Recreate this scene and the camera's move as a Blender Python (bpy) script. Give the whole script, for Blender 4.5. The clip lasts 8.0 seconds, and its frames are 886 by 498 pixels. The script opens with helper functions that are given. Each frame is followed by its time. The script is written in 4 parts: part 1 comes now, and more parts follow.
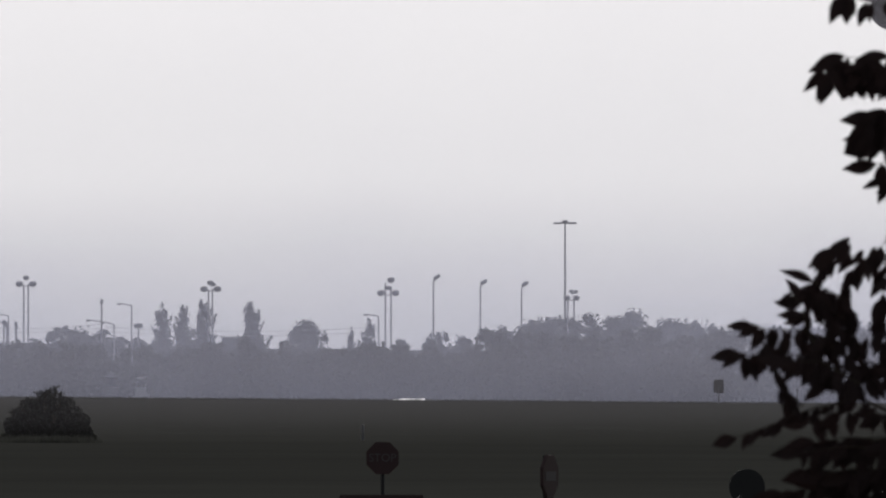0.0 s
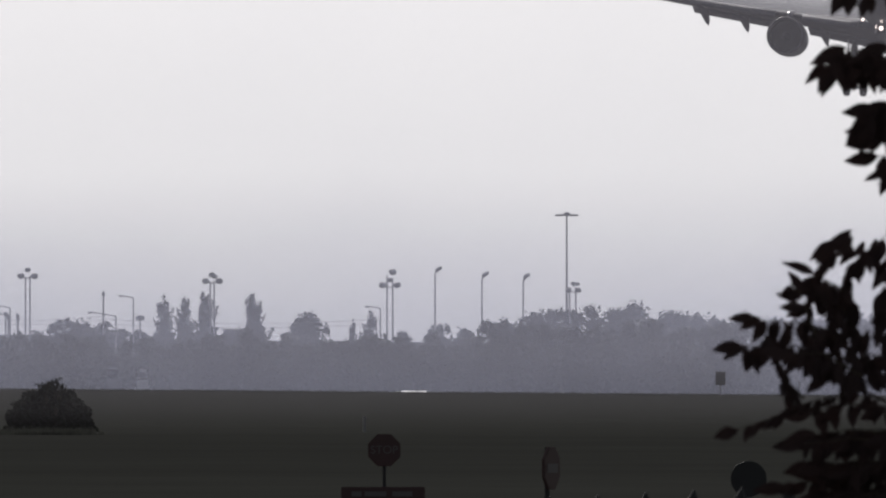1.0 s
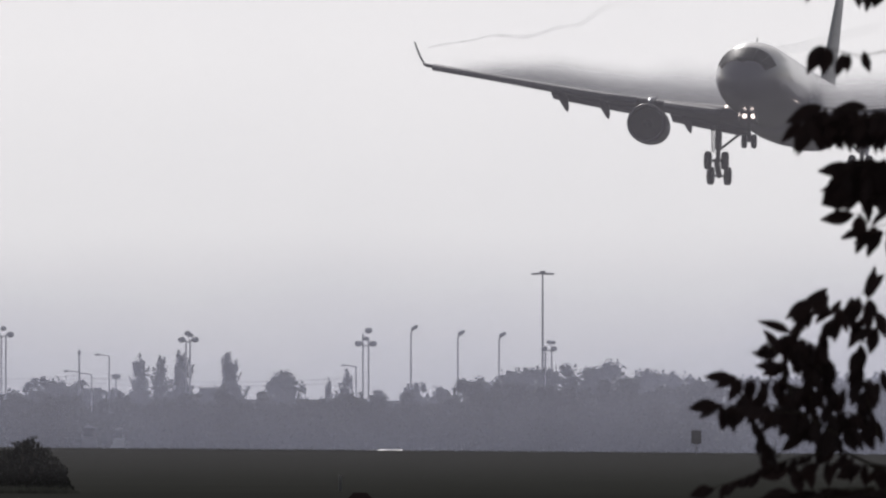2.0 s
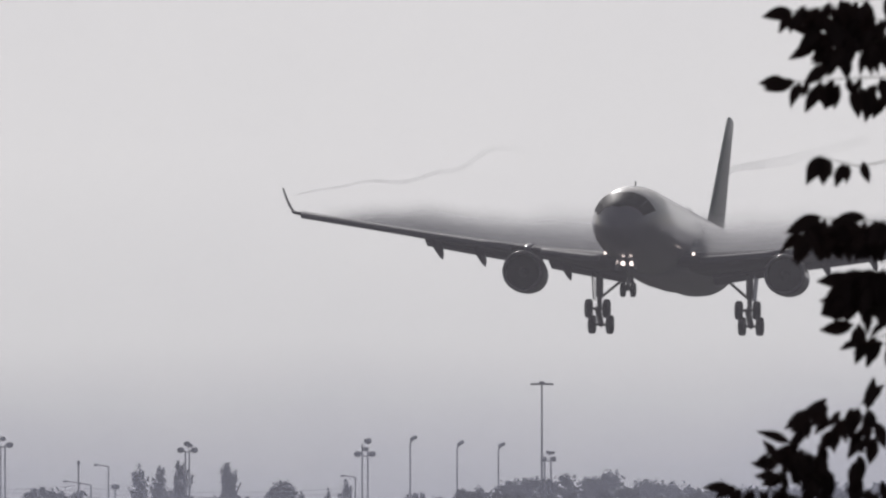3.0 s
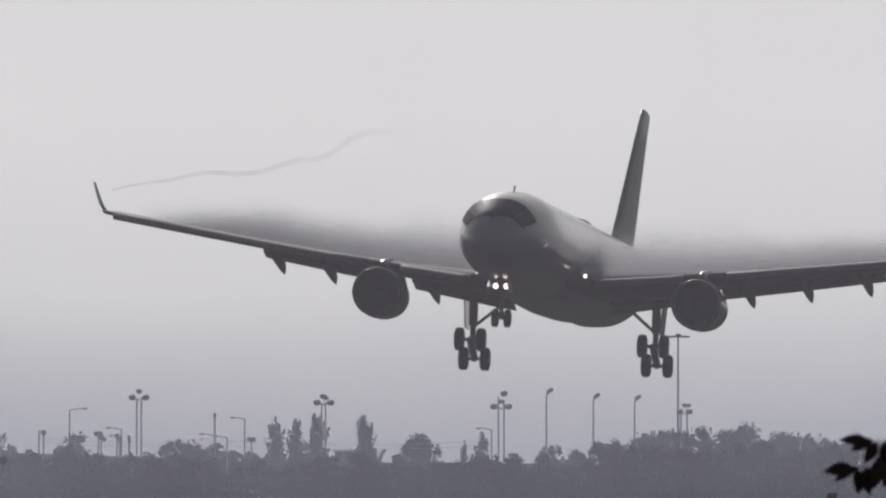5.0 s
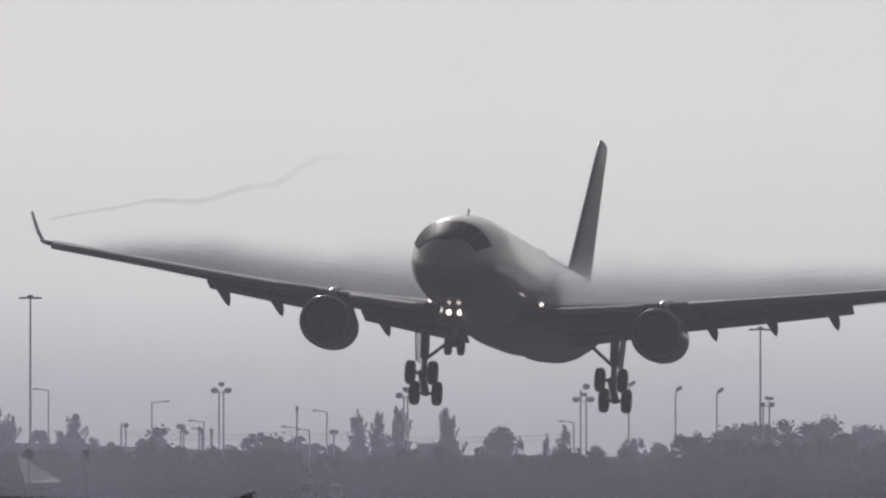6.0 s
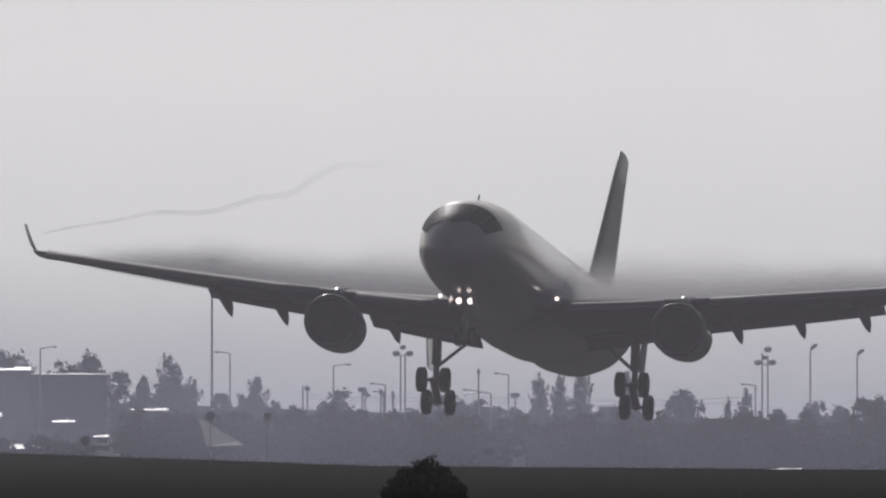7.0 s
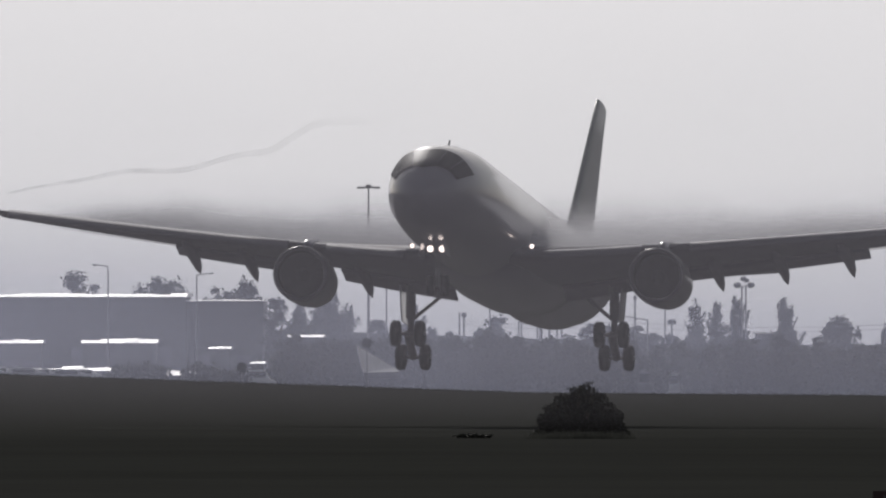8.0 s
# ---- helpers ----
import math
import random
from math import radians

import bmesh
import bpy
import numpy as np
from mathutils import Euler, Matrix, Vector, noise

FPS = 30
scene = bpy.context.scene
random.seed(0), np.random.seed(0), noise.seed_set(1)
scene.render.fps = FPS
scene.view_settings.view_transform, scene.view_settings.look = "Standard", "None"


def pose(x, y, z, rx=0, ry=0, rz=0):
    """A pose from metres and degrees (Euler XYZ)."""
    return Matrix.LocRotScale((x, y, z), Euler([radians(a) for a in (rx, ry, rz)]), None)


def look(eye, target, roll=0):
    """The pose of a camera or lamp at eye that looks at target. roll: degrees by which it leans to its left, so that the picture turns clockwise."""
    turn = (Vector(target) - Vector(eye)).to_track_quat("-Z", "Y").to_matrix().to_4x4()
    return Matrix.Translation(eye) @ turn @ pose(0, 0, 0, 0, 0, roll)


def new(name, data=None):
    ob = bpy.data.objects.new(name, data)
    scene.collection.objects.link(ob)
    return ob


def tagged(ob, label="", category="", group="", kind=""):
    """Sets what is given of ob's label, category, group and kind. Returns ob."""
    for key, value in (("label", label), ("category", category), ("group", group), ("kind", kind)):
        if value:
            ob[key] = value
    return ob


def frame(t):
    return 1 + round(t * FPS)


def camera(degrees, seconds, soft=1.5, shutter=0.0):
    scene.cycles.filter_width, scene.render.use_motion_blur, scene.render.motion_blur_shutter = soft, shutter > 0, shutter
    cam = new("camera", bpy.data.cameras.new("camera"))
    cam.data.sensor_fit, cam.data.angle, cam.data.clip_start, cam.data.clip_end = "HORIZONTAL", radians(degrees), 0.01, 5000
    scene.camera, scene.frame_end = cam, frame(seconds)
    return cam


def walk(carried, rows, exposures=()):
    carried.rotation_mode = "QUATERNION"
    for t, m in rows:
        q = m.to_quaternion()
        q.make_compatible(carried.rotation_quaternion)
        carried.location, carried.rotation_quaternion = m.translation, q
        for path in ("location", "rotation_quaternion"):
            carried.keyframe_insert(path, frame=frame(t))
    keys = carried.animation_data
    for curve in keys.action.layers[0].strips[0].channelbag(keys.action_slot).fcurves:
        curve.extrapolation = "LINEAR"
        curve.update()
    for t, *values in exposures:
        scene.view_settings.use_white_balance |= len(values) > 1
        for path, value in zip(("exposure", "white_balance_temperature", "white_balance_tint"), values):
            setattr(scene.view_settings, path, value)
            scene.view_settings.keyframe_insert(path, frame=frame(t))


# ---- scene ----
F = 54500.0            # lens: pixels of angle
EYE = Vector((0.0, 0.0, 4.0))
HORIZON = -183.0


def pano(u, v, d):
    """A place at the depth d, in the direction (u, v) of the wide view."""
    return Vector((u * d / F, d, EYE.z + (v - HORIZON) * d / F))


# ---- camera and its walk ----
cam = camera(2 * math.degrees(math.atan(784 / F)), 8.0, soft=2.2)
scene.cycles.transparent_max_bounces = 24
cam.data.dof.use_dof = True
cam.data.dof.focus_distance = 2200.0
cam.data.dof.aperture_fstop = 125.0
PATH = [(0, 0, 0), (0.1, -8, 24), (0.2, -25, 48), (0.3, -25, 42), (0.4, -25, 22), (0.5, -24, 12), (0.6, -25, -4),
        (0.7, -27, -16), (0.8, -25, -23), (0.9, -21, -23), (1, -3, -14), (1.1, 8, -8), (1.2, 26, 6), (2.3, 51, 118),
        (2.5, 63, 147), (2.7, 52, 197), (2.9, 44, 258), (3, 41, 285), (3.2, 35, 283), (3.5, 3, 250), (3.7, -17, 209),
        (4, -58, 181), (4.5, -156, 196), (5, -200, 201), (5.2, -213, 208), (6.3, -444, 184), (6.5, -522, 186),
        (7, -667, 123), (7.2, -727, 102), (7.5, -816, 35), (7.8, -886, 19), (8, -944, -7)]
walk(cam, [(t, look(EYE, pano(u, v, 1000.0))) for t, u, v in PATH],
     [(0, 0.06), (1.2, 0.06), (2.5, -0.08), (3, -0.24), (3.5, -0.23), (5, -0.25), (7, -0.24), (7.5, -0.27), (8, -0.13)])

# ---- light ----
SUN_ELEVATION, SUN_TURN = 28.0, -10.0    # the sun stands beyond the field, a little to one side
world = bpy.data.worlds.new("world")
scene.world = world
world.use_nodes = True
wn, wl = world.node_tree.nodes, world.node_tree.links
sky = wn.new("ShaderNodeTexSky")
sky.sky_type, sky.sun_disc = "NISHITA", False
sky.sun_elevation, sky.sun_rotation = radians(SUN_ELEVATION), radians(SUN_TURN)
sky.dust_density = 2.0
wn["Background"].inputs["Strength"].default_value = 0.04
pale = wn.new("ShaderNodeHueSaturation")    # thick haze takes the colour out of the sky
pale.inputs["Saturation"].default_value = 0.3
wl.new(sky.outputs[0], pale.inputs["Color"])
wl.new(pale.outputs[0], wn["Background"].inputs["Color"])
sun = new("sun", bpy.data.lights.new("sun", "SUN"))
sun.data.energy, sun.data.angle, sun.data.color = 2.2, radians(5.0), (1.0, 0.96, 0.94)
e, a = radians(SUN_ELEVATION), radians(SUN_TURN)
sun.matrix_world = look((0, 0, 0), (-math.sin(a) * math.cos(e), -math.cos(a) * math.cos(e), -math.sin(e)))


# ---- materials ----
def mat(name, colour, rough=0.6, metal=0.0, vary=0.25, scale=3.0, bump=0.0, coat=0.0):
    m = bpy.data.materials.new(name)
    m.use_nodes = True
    n, l = m.node_tree.nodes, m.node_tree.links
    b = n["Principled BSDF"]
    b.inputs["Roughness"].default_value, b.inputs["Metallic"].default_value = rough, metal
    b.inputs["Coat Weight"].default_value, b.inputs["Coat Roughness"].default_value = coat, 0.12
    tc = n.new("ShaderNodeTexCoord")
    big, fine = n.new("ShaderNodeTexNoise"), n.new("ShaderNodeTexNoise")
    big.inputs["Scale"].default_value, fine.inputs["Scale"].default_value = scale, scale * 9
    fine.inputs["Detail"].default_value = 6
    mix = n.new("ShaderNodeMath")
    mix.operation = "MULTIPLY_ADD"
    mix.inputs[1].default_value = 0.5
    half = n.new("ShaderNodeMath")
    half.operation = "MULTIPLY"
    half.inputs[1].default_value = 0.5
    ramp = n.new("ShaderNodeMix")
    ramp.data_type = "RGBA"
    ramp.inputs["A"].default_value = (*[c * (1 - vary) for c in colour], 1)
    ramp.inputs["B"].default_value = (*[min(1, c * (1 + vary)) for c in colour], 1)
    l.new(tc.outputs["Object"], big.inputs["Vector"])
    l.new(tc.outputs["Object"], fine.inputs["Vector"])
    l.new(fine.outputs["Fac"], half.inputs[0])
    l.new(big.outputs["Fac"], mix.inputs[0])
    l.new(half.outputs[0], mix.inputs[2])
    l.new(mix.outputs[0], ramp.inputs["Factor"])
    l.new(ramp.outputs["Result"], b.inputs["Base Color"])
    if bump:
        bp = n.new("ShaderNodeBump")
        bp.inputs["Strength"].default_value = bump
        l.new(fine.outputs["Fac"], bp.inputs["Height"])
        l.new(bp.outputs[0], b.inputs["Normal"])
    return m


def leafy(name, colour, through_light=0.3, spread=0.25):
    """Foliage that lets a little light through, varied leaf by leaf."""
    m = mat(name, colour, 0.6, 0, 0.35, 1.5)
    n, l = m.node_tree.nodes, m.node_tree.links
    b, out = n["Principled BSDF"], n["Material Output"]
    b.inputs["Specular IOR Level"].default_value = 0.15
    geo = n.new("ShaderNodeNewGeometry")
    hsv = n.new("ShaderNodeHueSaturation")
    src = b.inputs["Base Color"].links[0].from_socket
    val = n.new("ShaderNodeMapRange")
    val.inputs["To Min"].default_value, val.inputs["To Max"].default_value = 1 - spread, 1 + spread
    l.new(geo.outputs["Random Per Island"], val.inputs["Value"])
    l.new(val.outputs[0], hsv.inputs["Value"])
    l.new(src, hsv.inputs["Color"])
    l.new(hsv.outputs[0], b.inputs["Base Color"])
    tr, mx = n.new("ShaderNodeBsdfTranslucent"), n.new("ShaderNodeMixShader")
    l.new(hsv.outputs[0], tr.inputs["Color"])
    mx.inputs[0].default_value = through_light
    l.new(b.outputs[0], mx.inputs[1])
    l.new(tr.outputs[0], mx.inputs[2])
    l.new(mx.outputs[0], out.inputs["Surface"])
    return m


def misty(name, colour, low, high, z0, z1, noise_scale=0.02, lower=0.7, axis="Z", wisp=0.35):
    """See-through tint for vapour and flat haze sheets; scatters the light that falls on it."""
    m = bpy.data.materials.new(name)
    m.use_nodes = True
    n, l = m.node_tree.nodes, m.node_tree.links
    n.remove(n["Principled BSDF"])
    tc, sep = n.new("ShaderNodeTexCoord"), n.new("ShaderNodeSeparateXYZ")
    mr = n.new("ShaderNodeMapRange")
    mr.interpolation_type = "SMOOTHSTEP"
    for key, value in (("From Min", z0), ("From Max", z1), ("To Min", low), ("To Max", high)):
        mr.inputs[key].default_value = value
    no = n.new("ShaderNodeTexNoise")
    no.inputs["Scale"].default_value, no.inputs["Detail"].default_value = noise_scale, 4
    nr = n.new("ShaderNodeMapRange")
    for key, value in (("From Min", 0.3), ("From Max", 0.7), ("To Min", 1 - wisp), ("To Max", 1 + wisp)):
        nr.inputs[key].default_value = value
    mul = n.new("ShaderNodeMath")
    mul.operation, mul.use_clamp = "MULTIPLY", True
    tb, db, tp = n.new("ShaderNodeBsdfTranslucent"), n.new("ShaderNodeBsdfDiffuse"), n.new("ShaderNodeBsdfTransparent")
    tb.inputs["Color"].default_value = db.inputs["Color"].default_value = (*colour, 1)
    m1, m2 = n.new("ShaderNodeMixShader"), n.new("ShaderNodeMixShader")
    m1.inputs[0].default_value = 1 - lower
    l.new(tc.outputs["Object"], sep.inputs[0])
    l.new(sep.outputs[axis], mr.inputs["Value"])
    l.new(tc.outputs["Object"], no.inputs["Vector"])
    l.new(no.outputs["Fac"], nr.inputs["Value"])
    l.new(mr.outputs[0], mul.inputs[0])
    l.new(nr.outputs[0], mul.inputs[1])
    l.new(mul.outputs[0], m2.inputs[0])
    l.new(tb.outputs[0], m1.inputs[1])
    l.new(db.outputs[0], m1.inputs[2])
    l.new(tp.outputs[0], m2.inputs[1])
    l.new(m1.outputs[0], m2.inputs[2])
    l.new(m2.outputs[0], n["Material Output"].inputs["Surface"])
    return m


def glow(name, colour, strength):
    m = bpy.data.materials.new(name)
    m.use_nodes = True
    b = m.node_tree.nodes["Principled BSDF"]
    b.inputs["Emission Color"].default_value, b.inputs["Emission Strength"].default_value = (*colour, 1), strength
    return m


GRASS = mat("grass", (0.048, 0.049, 0.045), 0.9, 0, 0.35, 0.02, 0.4)
WHITE_PAINT = mat("white_paint", (0.6, 0.6, 0.62), 0.35, 0, 0.08, 0.6)
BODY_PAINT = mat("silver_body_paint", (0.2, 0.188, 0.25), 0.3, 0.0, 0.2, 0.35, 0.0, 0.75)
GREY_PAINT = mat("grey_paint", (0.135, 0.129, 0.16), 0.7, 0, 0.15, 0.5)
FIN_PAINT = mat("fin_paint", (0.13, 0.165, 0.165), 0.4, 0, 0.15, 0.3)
DARK_METAL = mat("dark_metal", (0.035, 0.035, 0.038), 0.6, 0.2, 0.2, 2.0)
STEEL = mat("galvanised_steel", (0.22, 0.22, 0.23), 0.55, 0.3, 0.2, 1.0)
RUBBER = mat("rubber", (0.02, 0.02, 0.021), 0.85, 0, 0.2, 4.0)
COCKPIT = mat("cockpit_glass", (0.008, 0.008, 0.01), 0.5, 0, 0.1, 1.0)
# Fan and intake duct share one dark matt tone.
FAN_DARK = mat("dark_fan_metal", (0.05, 0.05, 0.056), 0.9, 0, 0.15, 1.0)
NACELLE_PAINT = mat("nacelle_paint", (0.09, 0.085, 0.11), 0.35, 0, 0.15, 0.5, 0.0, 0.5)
BARK = mat("bark", (0.07, 0.055, 0.04), 0.9, 0, 0.3, 2.0, 0.6)
FAR_LEAF = leafy("far_foliage", (0.036, 0.042, 0.034), 0.5, 0.1)
BUSH_LEAF = leafy("bush_foliage", (0.03, 0.032, 0.023), 0.12)
LEAF = leafy("branch_leaf", (0.05, 0.032, 0.032), 0.06)
GRASS_BLADE = leafy("grass_blade", (0.05, 0.052, 0.046), 0.5)
LAMP = glow("landing_lamp", (1.0, 0.84, 0.78), 2.4)
RED_SIGN = mat("red_sign", (0.075, 0.036, 0.038), 0.5, 0, 0.15, 3.0)
SIGN_WHITE = mat("sign_white", (0.14, 0.125, 0.13), 0.5, 0, 0.1, 3.0)
RENDER_WALL = mat("pale_cladding", (0.07, 0.072, 0.08), 0.7, 0, 0.2, 0.3)
ROOF_SHEET = mat("metal_roofing", (0.8, 0.8, 0.82), 0.42, 0.7, 0.3, 0.5, 0.3)


for dull, gloss in ((GRASS, 0.0), (COCKPIT, 0.04), (FAN_DARK, 0.1), (GREY_PAINT, 0.3), (RUBBER, 0.15)):
    dull.node_tree.nodes["Principled BSDF"].inputs["Specular IOR Level"].default_value = gloss


# ---- mesh helpers ----
def part(name, bm, material, parent=None, label="", smooth=False):
    me = bpy.data.meshes.new(name)
    bmesh.ops.recalc_face_normals(bm, faces=bm.faces)
    bm.to_mesh(me)
    bm.free()
    me.materials.append(material)
    if smooth:
        me.shade_smooth()
    ob = new(name, me)
    if parent:
        ob.parent = parent
    if label:
        ob["label"] = label
    return ob


def box(bm, x0, x1, y0, y1, z0, z1, bevel=0.0):
    g = bmesh.ops.create_cube(bm, size=1, matrix=Matrix.Translation(((x0 + x1) / 2, (y0 + y1) / 2, (z0 + z1) / 2))
                              @ Matrix.Diagonal((x1 - x0, y1 - y0, z1 - z0, 1)))
    if bevel:
        es = list({e for v in g["verts"] for e in v.link_edges})
        bmesh.ops.bevel(bm, geom=es, offset=bevel, segments=2, affect="EDGES")
    return bm


def rod(bm, p, q, r0, r1=None, n=10):
    p, q = Vector(p), Vector(q)
    r1 = r0 if r1 is None else r1
    m = Matrix.Translation((p + q) / 2) @ (q - p).to_track_quat("Z", "Y").to_matrix().to_4x4()
    bmesh.ops.create_cone(bm, cap_ends=True, segments=n, radius1=r0, radius2=r1, depth=(q - p).length, matrix=m)
    return bm


def loft(bm, rings, close=True):
    """A skin over rings of equally many points."""
    vs = [[bm.verts.new(p) for p in ring] for ring in rings]
    n = len(vs[0])
    for a, b in zip(vs, vs[1:]):
        for i in range(n):
            j = (i + 1) % n
            bm.faces.new((a[i], a[j], b[j], b[i]))
    if close:
        bm.faces.new(vs[0][::-1])
        bm.faces.new(vs[-1])
    return bm


def oval(y, rx, rz, zc, n=40, xc=0.0):
    return [(xc + rx * math.cos(2 * math.pi * i / n), y, zc + rz * math.sin(2 * math.pi * i / n)) for i in range(n)]


def lathe(bm, profile, centre, n=40):
    """Turns (along y, radius) about the y axis through centre."""
    cx, cy, cz = centre
    return loft(bm, [[(cx + r * math.cos(2 * math.pi * i / n), cy + y, cz + r * math.sin(2 * math.pi * i / n)) for i in range(n)]
                     for y, r in profile], False)


# ---- ground and sky ----
def crest(x):
    """Height of the field's far edge across the view."""
    u = x * F / 2900
    v = -262 - (0.008 if u > -784 else 0.035) * max(-2500, min(2500, u + 784))
    return EYE.z + (v - HORIZON) * 2900 / F


def height(x, y):
    k = max(0.0, min(1.0, y / 2900))
    return crest(x) * k * k - (max(0.0, y - 2900) > 0) * min(1.2, (y - 2900) / 60) + 6.0 * max(0.0, min(1.0, (y - 3490) / 50))


def build_ground():
    bm = bmesh.new()
    ys = [-300, -50] + list(range(30, 2900, 35)) + [2900, 2960, 3100, 3300, 3490, 3540, 3700, 4100, 4900]
    xs = [-2500, -1200, -600, -300] + list(range(-200, 201, 10)) + [300, 600, 1200, 2500]
    vs = [[bm.verts.new((x, y, height(x, y))) for x in xs] for y in ys]
    for a, b in zip(vs, vs[1:]):
        for i in range(len(xs) - 1):
            bm.faces.new((a[i], a[i + 1], b[i + 1], b[i]))
    tagged(part("ground", bm, GRASS, smooth=True), "dark rough grass of a flat airfield", "grass field", kind="structure")


def build_backdrop():
    bm = bmesh.new()
    vs = [bm.verts.new(p) for p in ((-900, 4700, -30), (900, 4700, -30), (900, 4700, 420), (-900, 4700, 420))]
    bm.faces.new(vs)
    m = bpy.data.materials.new("bright_haze_sky")
    m.use_nodes = True
    n, l = m.node_tree.nodes, m.node_tree.links
    n.remove(n["Principled BSDF"])
    em, tc, sep, mr, ramp = (n.new("ShaderNode" + k) for k in ("Emission", "TexCoord", "SeparateXYZ", "MapRange", "ValToRGB"))
    mr.inputs["From Min"].default_value, mr.inputs["From Max"].default_value = 0, 100
    no = n.new("ShaderNodeTexNoise")
    no.inputs["Scale"].default_value, no.inputs["Detail"].default_value = 0.025, 3
    mp = n.new("ShaderNodeMapping")
    mp.inputs["Scale"].default_value = (0.5, 1, 1.6)
    ad = n.new("ShaderNodeMath")
    ad.operation, ad.inputs[1].default_value = "MULTIPLY_ADD", 0.08
    l.new(tc.outputs["Object"], sep.inputs[0])
    l.new(tc.outputs["Object"], mp.inputs[0])
    l.new(mp.outputs[0], no.inputs["Vector"])
    l.new(sep.outputs["Z"], mr.inputs["Value"])
    l.new(no.outputs["Fac"], ad.inputs[0])
    l.new(mr.outputs[0], ad.inputs[2])
    l.new(ad.outputs[0], ramp.inputs["Fac"])
    el = ramp.color_ramp.elements
    el[0].position, el[0].color = 0.04, (0.46, 0.46, 0.51, 1)
    el[1].position, el[1].color = 0.62, (0.92, 0.9, 0.905, 1)
    for p, c in ((0.2, (0.645, 0.637, 0.665, 1)), (0.34, (0.81, 0.797, 0.81, 1))):
        q = el.new(p)
        q.color = c
    l.new(ramp.outputs["Color"], em.inputs["Color"])
    l.new(em.outputs[0], n["Material Output"].inputs["Surface"])
    tagged(part("backdrop", bm, m), "bright hazy overcast sky beyond the airfield", "sky", kind="structure")


# Flat upright sheet whose tint imitates haze on everything behind it.
def haze_sheet(d, material, label):
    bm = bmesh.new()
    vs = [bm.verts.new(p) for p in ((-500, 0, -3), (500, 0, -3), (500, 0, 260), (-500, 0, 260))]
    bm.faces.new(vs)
    ob = part("haze_sheet", bm, material)
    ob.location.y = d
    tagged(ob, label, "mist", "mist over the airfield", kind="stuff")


NEAR_HAZE_TINT = misty("near_haze_tint", (0.74, 0.725, 0.84), 0.0, 0.13, 0.3, 4.2, 0.004, 0.7, "Z", 0.12)
# Blue-grey sheet tint, densest low down, stands in for distance haze.
FAR_HAZE_TINT = misty("far_haze_tint", (0.64, 0.68, 0.9), 0.145, 0.018, 5, 22, 0.022, 0.7, "Z", 0.55)
build_ground()
build_backdrop()
# First sheet is added to lift the dark bush with a haze tint.
haze_sheet(1300, misty("ground_haze_tint", (0.74, 0.73, 0.8), 0.0, 0.035, 0.0, 1.4, 0.004, 0.7, "Z", 0.1), "flat see-through sheet adding faint haze low over the grass")
haze_sheet(1425, NEAR_HAZE_TINT, "flat see-through sheet tinting the field and airliner with pale haze")
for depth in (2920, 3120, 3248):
    haze_sheet(depth, FAR_HAZE_TINT, "flat see-through sheet veiling the distant woods in grey-blue haze tint")


# ---- the airliner ----
def S(y):
    return y - 30.0


